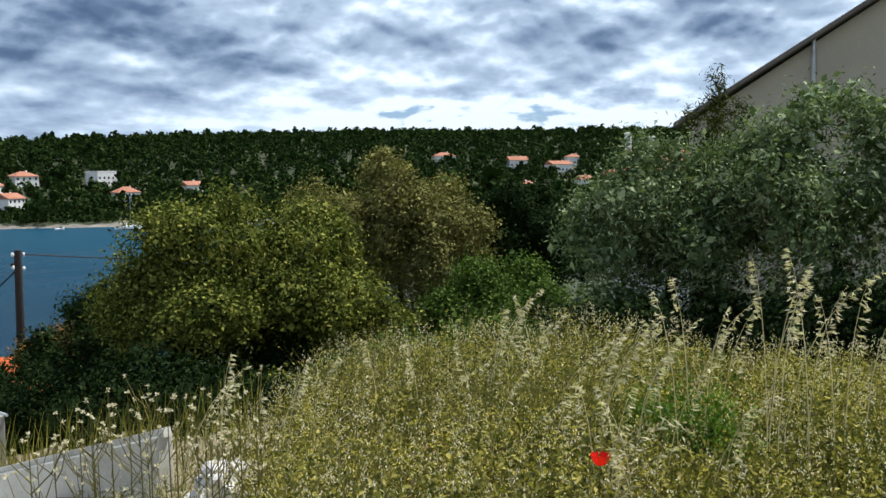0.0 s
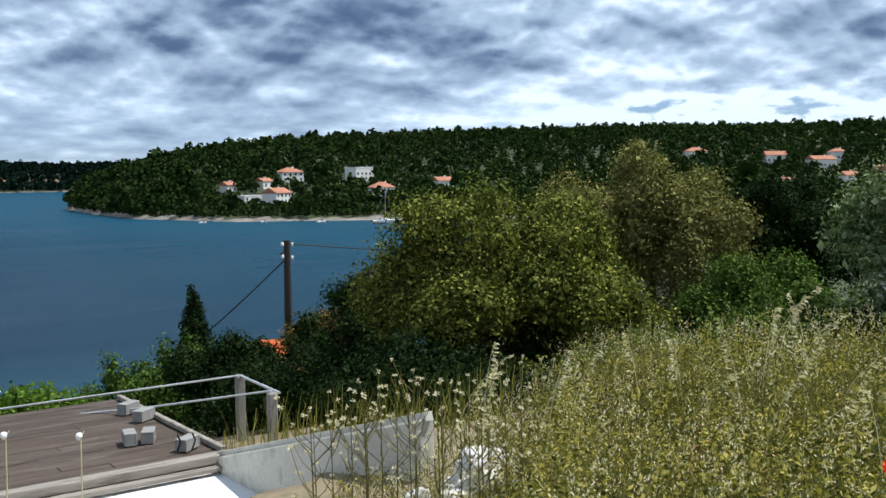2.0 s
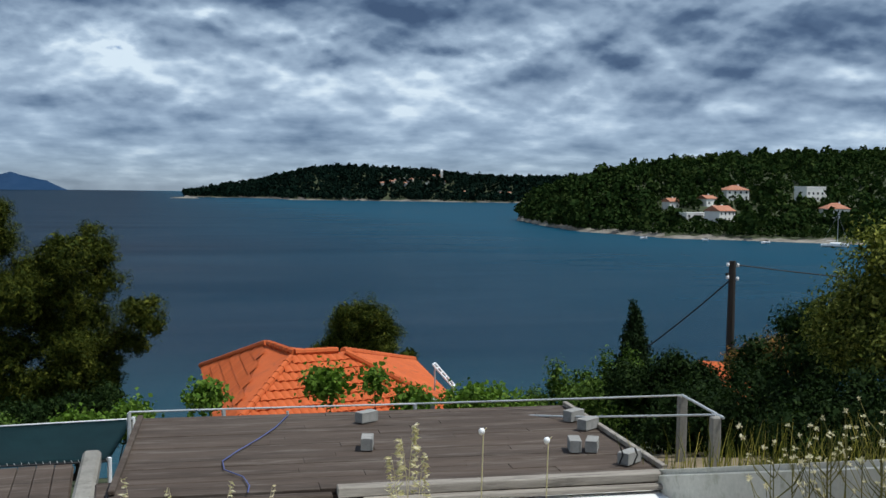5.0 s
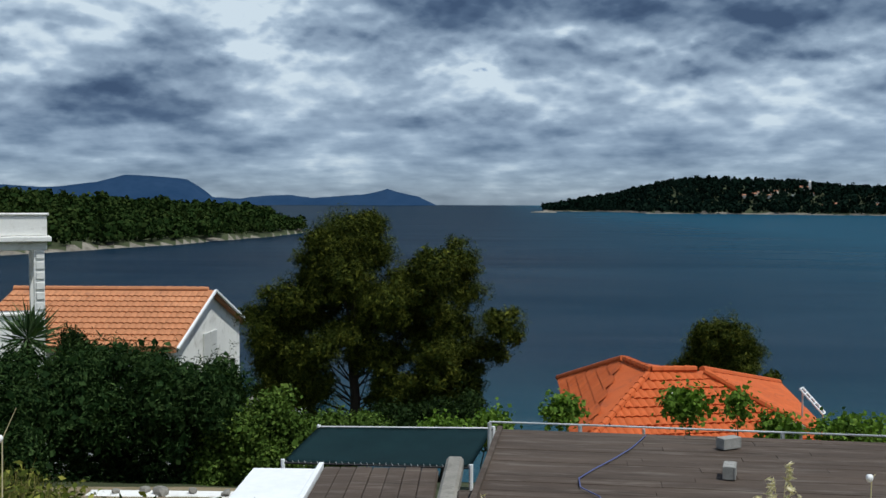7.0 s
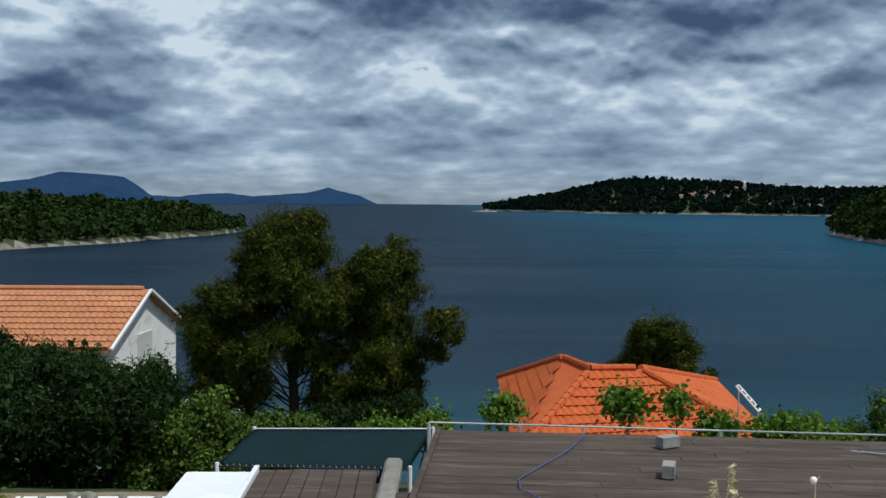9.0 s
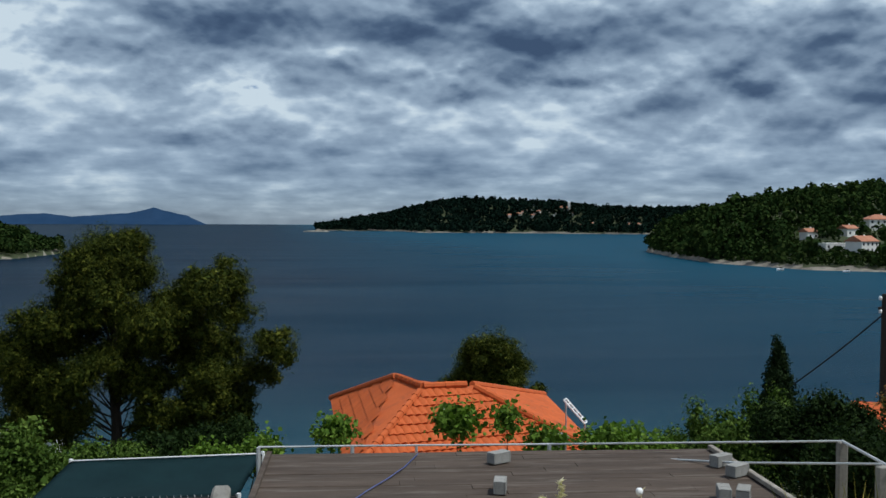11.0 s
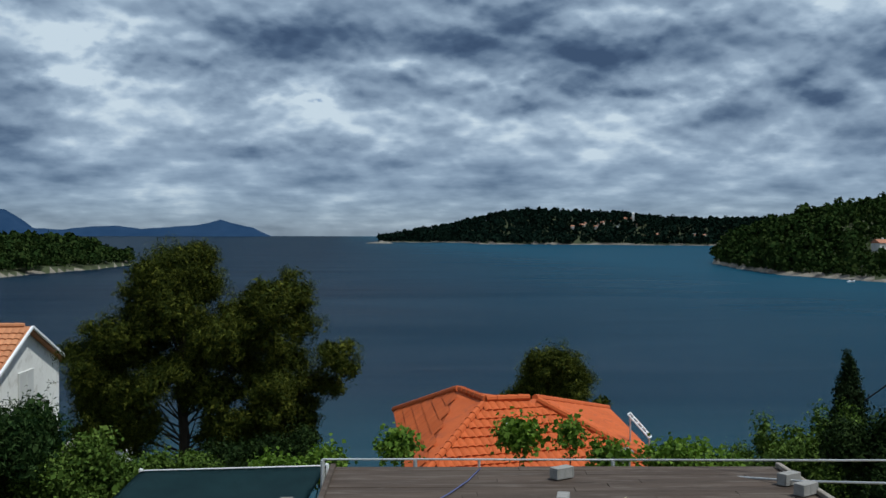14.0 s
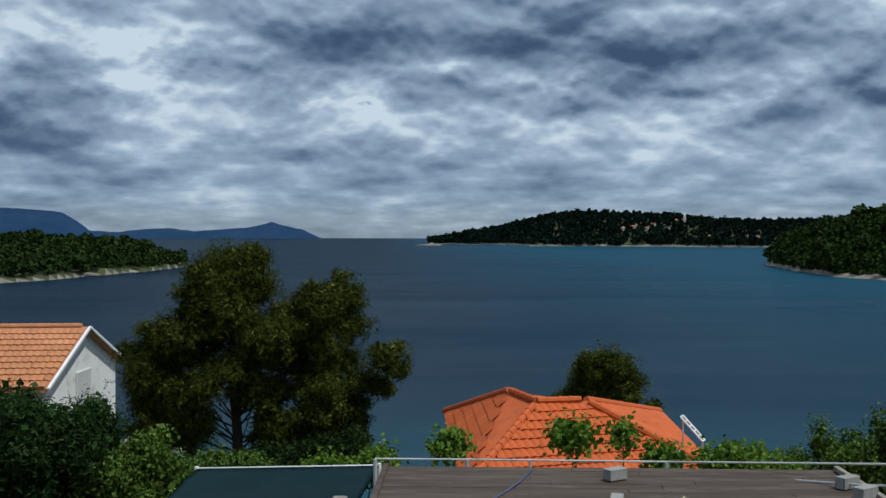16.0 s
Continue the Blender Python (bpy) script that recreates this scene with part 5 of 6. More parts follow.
for az, d, l in ((34.15, 436, 6.0), (27.7, 452, 5.0), (31.0, 447, 4.0)):
    x, y = polar(az, d)
    b = base("motor_boat", x, y, 0, 60 - az)
    tagged(b, "small white motor boat moored near the shore", "boat", "small boats")
    part("hull", hull(l, 2.0, 0.8), M_WHITE, b)
    part("windscreen", box(0.6, 1.3, 0.5, (0.3, 0, 0.8), 0.1), M_GLASS, b)
# low pale reef off the island's tip
bm = bmesh.new()
bmesh.ops.create_icosphere(bm, subdivisions=3, radius=1)
for v in bm.verts:
    v.co = Vector((v.co.x * 24, v.co.y * 10, max(-0.2, v.co.z) * 2.4 * (1 + 0.5 * noise.noise(v.co * 4))))
x, y = polar(2.3, 1830)
ob = part("reef", bm, M_ROCK)
ob.location = (x, y, 0)
tagged(ob, "low pale reef lying off the island point", "reef")

# ---- trees and shrubs ----
def shrub(name, label, cat, az, d, clumps, n, size, ratio, mat, stems=4, core=True, group="", droop=0.2, shell=0.5, amp=0.3, sprig=6, spread=0.09, girth=0.10):
    """A shrub or tree whose clumps are given as (heading off, along, height, radii) about its foot."""
    x, y = polar(az, d)
    g = ground_z(x, y) - 0.05
    e = base(name, x, y, g, -az)
    tagged(e, label, cat, group)
    local = [(cx, cy, cz - g, rx, ry, rz) for cx, cy, cz, rx, ry, rz in clumps]
    bm = bmesh.new()
    tops = sorted(local, key=lambda c: -c[3])[:stems + 4]
    for i in range(stems):
        a = i * 2.4
        fx, fy = 0.12 * math.cos(a), 0.12 * math.sin(a)
        t = tops[i % len(tops)]
        tube([(fx, fy, -0.1), (fx + t[0] * 0.25, fy + t[1] * 0.25, t[2] * 0.35), (t[0] * 0.7, t[1] * 0.7, t[2] * 0.75), (t[0], t[1], t[2] + t[5] * 0.3)], [girth, girth * 0.75, girth * 0.5, girth * 0.12], 6, bm)
    part("trunk", bm, M_BARK, e)
    crown("crown", local, n, size, size * ratio, mat, e, shell=shell, amp=amp, droop=droop, floor=0.02, sprig=sprig, spread=spread)
    if core:
        inner = [(cx, cy, cz, rx * 0.62, ry * 0.62, rz * 0.62) for cx, cy, cz, rx, ry, rz in local]
        crown("inner_leaves", inner, n // 7, size * 1.8, size * 1.2, mat, e, shell=0.9, amp=0.1, droop=droop, floor=0.02, sprig=2, spread=0.1)
    return e


def dome(cz, rx, ry, rz, n, size, seed, low=-0.25):
    """Many small clumps over a dome, with a big one inside."""
    r = np.random.default_rng(seed)
    out = [(0, 0, cz, rx * 0.71, ry * 0.71, rz * 0.71)]
    for i in range(n):
        d = unit(r.normal(size=3))
        d[1] = -abs(d[1]) if r.random() < 0.7 else d[1]
        if d[2] < low:
            d[2] *= -0.6
        s = size * (0.6 + 0.7 * r.random())
        f = 0.74 + 0.22 * r.random()
        out.append((d[0] * rx * f, d[1] * ry * f, cz + d[2] * rz * f, s, s, s * 0.85))
    return out


# the big rounded bush and its skirt
shrub("bush", "large rounded evergreen bush with small glossy leaves", "bush", 44.6, 15.5,
      dome(17.95, 2.05, 2.0, 1.75, 46, 0.46, 11, 0.0)+ [(0, 0.4, 16.0, 1.6, 1.0, 0.9)],
      84000, 0.066, 0.5, L_BUSH)
# added below the bush: near-black leaves stand in for its shaded underside
shrub("bush", "added undergrowth, leaves blackened for the big bush's shade", "bush", 43.5, 14.6, dome(16.5, 2.5, 0.9, 1.25, 36, 0.36, 18), 36000, 0.065, 0.45, L_DARK_SHADED)
# shrubs on the left of it, towards the pole; shade darkens some leaf colours
shrub("bush", "evergreen shrub with dry twigs beside the pole, darkened as shaded", "bush", 36.2, 18.5, dome(16.6, 1.0, 0.9, 1.55, 18, 0.34, 12) + [(0.3, 0, 15.4, 1.1, 0.9, 1.0)], 20000, 0.065, 0.5, L_DARK_SHADED)
shrub("bush", "tangled shrub above the concrete wall, darkened as shaded", "bush", 33.0, 16.5, dome(16.1, 1.3, 0.9, 1.15, 18, 0.34, 13) + [(0, 0, 15.2, 1.5, 1.0, 0.8)], 20000, 0.065, 0.5, L_DARK_SHADED)
shrub("bush", "dark green shrub at the foot of the cypress", "bush", 29.3, 19.5, dome(15.9, 1.3, 1.0, 1.15, 18, 0.34, 14), 22000, 0.07, 0.5, L_DARK_SHADED)
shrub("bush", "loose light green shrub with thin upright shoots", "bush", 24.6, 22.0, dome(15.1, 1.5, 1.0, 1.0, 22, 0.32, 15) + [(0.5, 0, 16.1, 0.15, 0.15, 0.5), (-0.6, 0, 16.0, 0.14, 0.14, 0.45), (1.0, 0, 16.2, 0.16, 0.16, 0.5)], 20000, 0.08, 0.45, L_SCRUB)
shrub("bush", "shrub behind the pergola, leaves darkened for the shade", "bush", 38.5, 13.5, dome(16.5, 1.1, 0.9, 1.3, 16, 0.36, 16) + [(0, 0, 15.6, 1.3, 1.0, 0.8)], 18000, 0.06, 0.5, L_DARK_SHADED)
shrub("bush", "orange-flowering shrub at the foot of the pole", "bush", 35.0, 22.0, dome(16.3, 0.9, 0.7, 0.9, 12, 0.3, 17), 12000, 0.07, 0.5, L_RUST)
# scrub added where deep shade lies, the darkness put into its leaves
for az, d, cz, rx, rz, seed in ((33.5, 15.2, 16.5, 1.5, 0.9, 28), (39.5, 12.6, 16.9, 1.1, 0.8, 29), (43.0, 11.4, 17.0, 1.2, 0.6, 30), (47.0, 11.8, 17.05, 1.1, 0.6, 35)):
    shrub("bush", "low added scrub, leaves darkened for the shade below the bushes", "bush", az, d, dome(cz, rx, 0.9, rz, 18, 0.28, seed), 13000, 0.06, 0.45, L_DARK_SHADED, 3, True, "low scrub")
# the brownish tree and the greens between it and the olive
shrub("tree", "olive-brown broadleaf tree with a thin dry crown", "tree", 53.0, 21.0,
      dome(18.6, 1.95, 1.8, 1.85, 46, 0.42, 21) + [(-1.7, 0, 19.2, 0.7, 0.7, 0.8), (1.0, 0, 17.2, 1.2, 1.2, 1.4), (-1.8, 0, 18.0, 0.9, 0.9, 1.2)], 58000, 0.075, 0.45, L_BROWN)
shrub("tree", "small green tree filling the hollow", "tree", 58.6, 17.5, dome(17.3, 1.1, 1.1, 1.2, 24, 0.36, 22), 32000, 0.07, 0.5, L_SCRUB)
shrub("tree", "dark green tree below the village", "tree", 60.0, 26.0, dome(18.0, 1.7, 1.5, 1.7, 30, 0.42, 23), 36000, 0.085, 0.5, L_DARK_SHADED)
shrub("shrub", "bright green bramble in front of the tree", "shrub", 55.0, 13.5, dome(17.0, 1.6, 1.0, 0.95, 26, 0.34, 24) + [(0, 0.2, 16.4, 1.8, 1.2, 0.7)], 32000, 0.07, 0.6, L_SCRUB)
shrub("shrub", "bright green bramble in front of the olive", "shrub", 61.5, 13.0, dome(17.2, 1.3, 0.9, 1.05, 22, 0.32, 25) + [(0, 0.2, 16.6, 1.5, 1.1, 0.7)], 26000, 0.07, 0.6, L_SCRUB)
shrub("shrub", "low green shrub under the big bush", "shrub", 49.8, 13.2, dome(16.7, 1.2, 0.8, 0.75, 18, 0.3, 26), 24000, 0.06, 0.6, L_BUSH)
shrub("shrub", "green thicket between the bush and the tree", "shrub", 50.3, 17.0, dome(17.0, 1.2, 0.9, 1.1, 22, 0.34, 27) + [(0, 0, 16.0, 1.4, 1.0, 0.9)], 24000, 0.07, 0.5, L_BUSH)
# the olive in two lobes
shrub("olive_tree", "silvery olive tree with a dense sunlit crown", "tree", 69.0, 12.3, dome(19.15, 1.22, 1.1, 1.15, 34, 0.34, 31) + [(-0.6, 0, 18.2, 0.8, 0.8, 0.7), (0.5, 0, 17.9, 1.0, 0.9, 0.7)], 46000, 0.066, 0.30, L_OLIVE)
shrub("olive_tree", "tall silvery olive tree above the meadow", "tree", 77.2, 12.0, dome(19.5, 1.35, 1.2, 1.3, 38, 0.36, 32) + [(-0.4, 0, 18.3, 1.0, 0.9, 0.9), (0.6, 0, 18.0, 1.2, 1.0, 0.9), (1.6, 0, 19.4, 1.0, 1.0, 1.5)], 50000, 0.066, 0.30, L_OLIVE)
# the olives' shade is put into the leaf colour of these two shrubs
shrub("shrub", "shrub under the olives, leaves darkened for their shade", "shrub", 72.5, 11.0, dome(17.9, 2.0, 0.8, 0.85, 22, 0.32, 33), 20000, 0.07, 0.5, L_DARK_SHADED)
shrub("shrub", "shrub under the olives, leaves darkened for their shade", "shrub", 81.0, 10.6, dome(18.1, 1.5, 0.8, 0.9, 18, 0.32, 34), 20000, 0.06, 0.5, L_DARK_SHADED)
# young pine before the beige house
shrub("pine_sapling", "young pine standing before the beige wall", "tree", 70.6, 20.0, [(0, 0, 21.55 - 0.45 * k, 0.14 + 0.10 * k, 0.14 + 0.10 * k, 0.34) for k in range(7)] + [(-0.45, 0, 20.9, 0.14, 0.14, 0.3), (0.4, 0, 21.0, 0.14, 0.14, 0.3)], 9000, 0.15, 0.14, L_PINE, 1, False)


# ---- the tall pine ----
def pine(az, d, clumps, foot_z, n, label, trunk=0.22, needle=0.19):
    x, y = polar(az, d)
    e = base("pine_tree", x, y, foot_z, -az)
    tagged(e, label, "tree")
    local = []
    r_ = np.random.default_rng(int(az * 10) + 400)
    for a, el, rad in clumps:   # heading and height in degrees as the crown spreads, radius in metres
        cx = math.tan(radians(a - az)) * d
        cz = 20 + d * math.tan(radians(el)) - foot_z
        cy = r_.uniform(-0.9, 0.9) * rad
        local.append((cx, cy, cz, rad, rad, rad * 0.72))
        for k in range(5):
            v = unit(r_.normal(size=3)) * rad * 0.85
            s = rad * r_.uniform(0.32, 0.5)
            local.append((cx + v[0], cy + v[1], cz + v[2] * 0.75, s, s, s * 0.7))
    bm = tube([(0, 0, -0.3), (0.1, 0, local[0][2] * 0.25), (-0.1, 0.1, local[0][2] * 0.5), (0.15, 0, local[0][2] * 0.8)], [trunk, trunk * 0.85, trunk * 0.65, trunk * 0.3], 10)
    for i, c in enumerate(local[::6]):
        h = c[2] * (0.32 + 0.07 * (i % 5))
        limbs((0.0, 0.0, min(h, local[0][2] * 0.7)), [(c[0], c[1], c[2])], trunk * 0.18, bm)
    part("trunk", bm, M_BARK, e)
    crown("crown", local, n, needle, needle * 0.13, L_PINE, e, shell=0.5, amp=0.40, droop=-0.3, sprig=14, spread=needle * 0.5)
    inner = [(cx, cy, cz, rx * 0.6, ry * 0.6, rz * 0.6) for cx, cy, cz, rx, ry, rz in local]
    crown("inner_needles", inner, n // 5, needle * 1.3, needle * 0.6, L_PINE, e, shell=0.9, amp=0.1, droop=0, sprig=3, spread=0.12)


PINE_CLUMPS = [(-8.7, -1.9, 1.45), (-12.9, -9.0, 1.1), (-11.4, -8.6, 1.1), (-12.6, -10.4, 1.0), (-10.9, -11.0, 0.9), (-8.0, -8.9, 0.8), (-2.5, -10.4, 1.0), (-4.2, -9.6, 1.1), (-13.4, -7.4, 0.9), (-9.6, -2.6, 1.2), (-7.9, -2.3, 1.2),
               (-8.7, -1.9, 1.45), (-7.4, -2.9, 1.2), (-10.4, -3.4, 0.95), (-9.0, -4.0, 1.4), (-11.6, -5.3, 1.3), (-13.2, -6.4, 1.0), (-12.3, -8.0, 1.25), (-10.6, -6.6, 1.2),
               (-2.4, -3.3, 1.05), (-3.9, -3.8, 1.1), (-5.4, -4.6, 1.15), (-6.7, -5.6, 1.2), (-4.0, -5.6, 1.3), (-1.9, -5.2, 0.95), (-8.4, -7.2, 1.1), (-0.2, -6.9, 1.0), (-0.9, -8.4, 1.0), (-2.6, -7.2, 1.25),
               (-5.0, -7.4, 1.2), (-6.2, -8.8, 0.9), (-3.3, -9.3, 1.2), (-1.9, -9.8, 0.8), (-12.8, -9.8, 0.9), (-10.9, -9.4, 0.9), (-4.4, -10.6, 0.95), (-8.6, -5.2, 1.5), (-7.2, -6.4, 1.4), (-5.8, -5.6, 1.3), (-9.8, -7.8, 1.2), (-7.2, -8.2, 1.0), (-4.2, -8.4, 1.2), (-6.0, -10.2, 0.9), (-12.0, -6.8, 1.2), (-10.2, -10.4, 0.8), (-3.4, -11.0, 0.9), (-2.0, -10.9, 0.7), (-6.6, -11.2, 0.8), (-12.4, -10.8, 0.7), (-5.4, -11.4, 0.7)]
pine(-8.4, 42, PINE_CLUMPS, 9.6, 230000, "tall pine tree with a broad clumped crown", 0.24)
pine(12.0, 48, [(12.0, -7.1, 1.2), (12.9, -7.6, 0.9), (11.0, -8.0, 0.9), (13.4, -8.2, 0.8), (10.2, -8.9, 0.7), (12.2, -8.5, 1.2), (11.4, -9.2, 1.0), (13.2, -9.0, 0.8), (14.6, -9.4, 0.4)], 6.0, 34000, "round pine tree standing behind the orange roof", 0.2, 0.22)
# slim cypress
x, y = polar(27.35, 30)
cyp = base("cypress_tree", x, y, ground_z(x, y))
tagged(cyp, "slim dark cypress tree beside the cable", "tree")
gz = ground_z(x, y)
part("trunk", tube([(0, 0, -0.1), (0, 0, 16.0 - gz)], [0.12, 0.03], 7), M_BARK, cyp)
crown("crown", [(0.03 * math.sin(k * 2), 0.03 * math.cos(k * 3), 16.45 - gz - 0.30 * k, min(0.13 + 0.075 * k, 0.46), min(0.13 + 0.075 * k, 0.46), 0.42) for k in range(16)], 26000, 0.11, 0.05, L_CYPRESS, cyp, shell=0.6, droop=-0.8, sprig=5, spread=0.05)

# ---- hedge on the left, vines and garden greens ----
for k, (az, d, cz, rx, rz, seed, mat) in enumerate(((-17.6, 18.5, 16.1, 1.0, 1.45, 41, L_HEDGE), (-21.2, 19.0, 16.0, 1.35, 1.5, 42, L_HEDGE), (-25.4, 18.5, 16.0, 1.35, 1.4, 43, L_HEDGE), (-29.4, 17.5, 15.9, 1.3, 1.35, 44, L_HEDGE), (-33.4, 17.0, 16.2, 1.5, 1.6, 45, L_HEDGE))):
    shrub("oleander", "dense dark oleander bush in the garden hedge", "bush", az, d, dome(cz, rx, 1.1, rz, 44, 0.34, seed) + [(0, 0, cz - 1.0, rx * 1.1, 1.1, 0.9)], 34000, 0.085, 0.24, mat, 5, True, "oleander hedge", -0.3)
shrub("fig_tree", "light green fig tree with broad leaves by the house", "tree", -31.2, 14.5, dome(16.9, 0.85, 0.8, 1.25, 20, 0.26, 46) + [(0.35, 0, 18.3, 0.12, 0.12, 0.3)], 13000, 0.075, 0.7, L_VINE)
shrub("bush", "fresh green shrub beside the shade net", "bush", -13.4, 18.0, dome(15.5, 1.0, 0.8, 1.15, 22, 0.3, 47), 26000, 0.075, 0.6, L_SCRUB)
shrub("bush", "green shrub under the tall pine", "bush", -9.4, 22.0, dome(14.7, 1.3, 1.0, 0.8, 18, 0.3, 48), 18000, 0.08, 0.5, L_SCRUB)
shrub("bush", "olive-green shrub under the tall pine", "bush", -3.6, 24.0, dome(14.5, 1.7, 1.0, 0.85, 24, 0.32, 49), 22000, 0.08, 0.45, L_DARK_SHADED)
for az, d, cz, rx, rz, n, seed in ((3.55, 16.0, 16.72, 0.26, 0.20, 520, 51), (-1.0, 18.0, 15.95, 0.42, 0.26, 700, 52), (-3.6, 19.0, 15.65, 0.42, 0.28, 700, 59), (10.05, 15.0, 17.05, 0.27, 0.22, 560, 53), (12.9, 15.0, 17.08, 0.09, 0.17, 190, 54), (14.8, 15.0, 16.80, 0.20, 0.14, 260, 55), (18.7, 16.5, 16.55, 0.40, 0.13, 420, 56), (17.3, 16.5, 16.45, 0.18, 0.12, 200, 57), (20.8, 17.5, 16.2, 0.3, 0.15, 300, 60)):
    shrub("grape_vine", "fresh green vine shoots with broad leaves", "vine", az, d, dome(cz, rx, rx, rz, 7, 0.11, seed), n * 2, 0.085, 0.85, L_VINE, 2, False, "vines on the pergola", 0.3, 0.8, 0.6, 4, 0.10, 0.016)
# yucca before the loggia
x, y = polar(-25.6, 23.0)
yz = 20 - 23.0 * math.tan(radians(7.2))
yucca = base("yucca", x, y, ground_z(x, y))
tagged(yucca, "spiky dark green yucca in front of the loggia", "plant")
yh = yz - ground_z(x, y)
part("trunk", tube([(0, 0, -0.1), (0.05, 0, yh * 0.5), (0, 0, yh)], [0.11, 0.09, 0.08], 8), M_BARK, yucca)
r_y = np.random.default_rng(3)
dirs = unit(r_y.normal(size=(150, 3)) + np.array([0, 0, 0.35]))
ln = 0.70 + 0.30 * r_y.random(150)
pq = np.array([0, 0, yh]) + dirs * ln[:, None] * 0.5
tagged(part("rosette", quads_mesh("rosette", leaf_quads(pq, unit(np.cross(dirs, r_y.normal(size=(150, 3)))), ln, 0.05, 0.0, dirs * 20)), L_YUCCA, yucca), kind="stuff")
shrub("bush", "rounded dark shrub beside the yucca", "bush", -23.2, 22.5, dome(16.6, 0.3, 0.3, 0.7, 10, 0.2, 58), 7000, 0.07, 0.4, L_DARK_SHADED, 2)

# ---- the meadow ----
def blades(p, height, width, lean, tip=0.15):
    """Thin bent stems of two quads each."""
    n = len(p)
    a = rng.random(n) * 2 * math.pi
    side = np.stack([np.cos(a), np.sin(a), np.zeros(n)], 1)
    bend = unit(rng.normal(size=(n, 3)) * np.array([1, 1, 0]) + np.array([0.3, -0.2, 0]))
    h, w = height[:, None], np.broadcast_to(width, (n,))[:, None]
    m = p + np.array([0, 0, 1]) * h * 0.55 + bend * h * lean[:, None] * 0.3
    t = p + np.array([0, 0, 1]) * h + bend * h * lean[:, None]
    q1 = np.stack([p - side * w, p + side * w, m + side * w * 0.8, m - side * w * 0.8], 1)
    q2 = np.stack([m - side * w * 0.8, m + side * w * 0.8, t + side * w * tip, t - side * w * tip], 1)
    return np.concatenate([q1, q2]), t, bend


def spread(n, az0, az1, d0, d1, power=0.5):
    az = az0 + (az1 - az0) * rng.random(n)
    d = (d0 ** 2 + (d1 ** 2 - d0 ** 2) * rng.random(n)) ** power
    x, y = np.sin(np.radians(az)) * d, np.cos(np.radians(az)) * d
    return az, d, np.stack([x, y, land_height(az, d)], 1)


def thickness(az, d):
    """How tall the growth stands: low by the wall and the stones, tall in the open meadow."""
    k = smooth((az - 42.5) / 9.0)
    return (0.20 + 0.52 * k) * (1 - 0.42 * smooth((az - 64) / 10))


def meadow():
    made = []
    # basal grass and stems
    az, d, p = spread(30000, 36, 88, 2.6, 8.6)
    k = rng.random(len(az)) < 0.22 + 0.78 * smooth((az - 42) / 6)
    az, d, p = az[k], d[k], p[k]
    patch = np.array([noise.noise((x * 0.9, y * 0.9, 0)) for x, y in p[:, :2]])
    h = thickness(az, d) * (0.45 + 0.55 * rng.random(len(az))) * (1 + 0.6 * patch)
    q, tips, _ = blades(p, h, 0.0032, 0.08 + 0.50 * rng.random(len(az)))
    tagged(part("meadow_grass", quads_mesh("grass", q), L_STEM), "dry and green meadow grass on the slope", "grass", kind="stuff")
    # rank dry growth beyond the concrete wall
    az2, d2, p2 = spread(900, 27, 47, 7.8, 12.0)
    k2 = (p2[:, 0] > 5.35) & (az2 < 46)
    az2, d2, p2 = az2[k2], d2[k2], p2[k2]
    q2, _, _ = blades(p2, 0.25 + 0.45 * rng.random(len(az2)) ** 1.5, np.full(len(az2), 0.006), 0.05 + 0.3 * rng.random(len(az2)))
    tagged(part("dry_grass", quads_mesh("dry_grass", q2), L_WEED), "rank dry grass beyond the concrete wall", "grass", kind="stuff")
    # small leaves along the stems
    s = rng.integers(0, len(p), 60000)
    f = 0.25 + 0.75 * rng.random(len(s)) ** 0.8
    lp = p[s] * (1 - f[:, None]) + tips[s] * f[:, None] + rng.normal(size=(len(s), 3)) * 0.02
    nr = unit(rng.normal(size=(len(s), 3)) + np.array([0, 0, 0.6]))
    sz = 0.022 + 0.028 * rng.random(len(s))
    tagged(part("meadow_leaves", quads_mesh("leaves", leaf_quads(lp, nr, sz, sz * 0.35)), L_WEED), "small leaves of meadow weeds", "weeds", kind="stuff")
    # bushy weeds, each a loose dome of small leaves and buds on a few stems
    az, d, pb = spread(1500, 44, 88, 3.0, 8.8)
    k = rng.random(len(az)) < 0.15 + 0.85 * smooth((az - 45) / 8)
    az, d, pb = az[k], d[k], pb[k]
    tall = thickness(az, d) * (0.40 + 0.75 * rng.random(len(az)))
    wide = 0.09 + 0.13 * rng.random(len(az))
    m = 110
    dirs = unit(rng.normal(size=(len(az), m, 3)))
    dirs[:, :, 2] = np.abs(dirs[:, :, 2])
    reach = (0.45 + 0.6 * rng.random((len(az), m, 1)))
    lp = pb[:, None, :] + dirs * reach * np.stack([wide, wide, tall * 0.62], 1)[:, None, :] + np.array([0, 0, 0.42]) * tall[:, None, None]
    lp = lp.reshape(-1, 3)
    nr = unit(rng.normal(size=lp.shape) + np.array([0, 0, 0.7]))
    sz = 0.018 + 0.024 * rng.random(len(lp))
    tagged(part("bushy_weeds", quads_mesh("weeds", leaf_quads(lp, nr, sz, sz * 0.5)), L_WEED), "bushy yellow-green weeds in the meadow", "weeds", kind="stuff")
    crownp = lp.reshape(len(az), m, 3)[:, :26][(rng.random((len(az), 26)) < 0.24) & (az < 70)[:, None]]
    crownp = crownp + np.array([0, 0, 0.03])
    fb = np.repeat(crownp, 3, 0) + rng.normal(size=(len(crownp) * 3, 3)) * 0.006
    nr = unit(rng.normal(size=fb.shape) * 0.7 + np.array([0, 0, 1.0]))
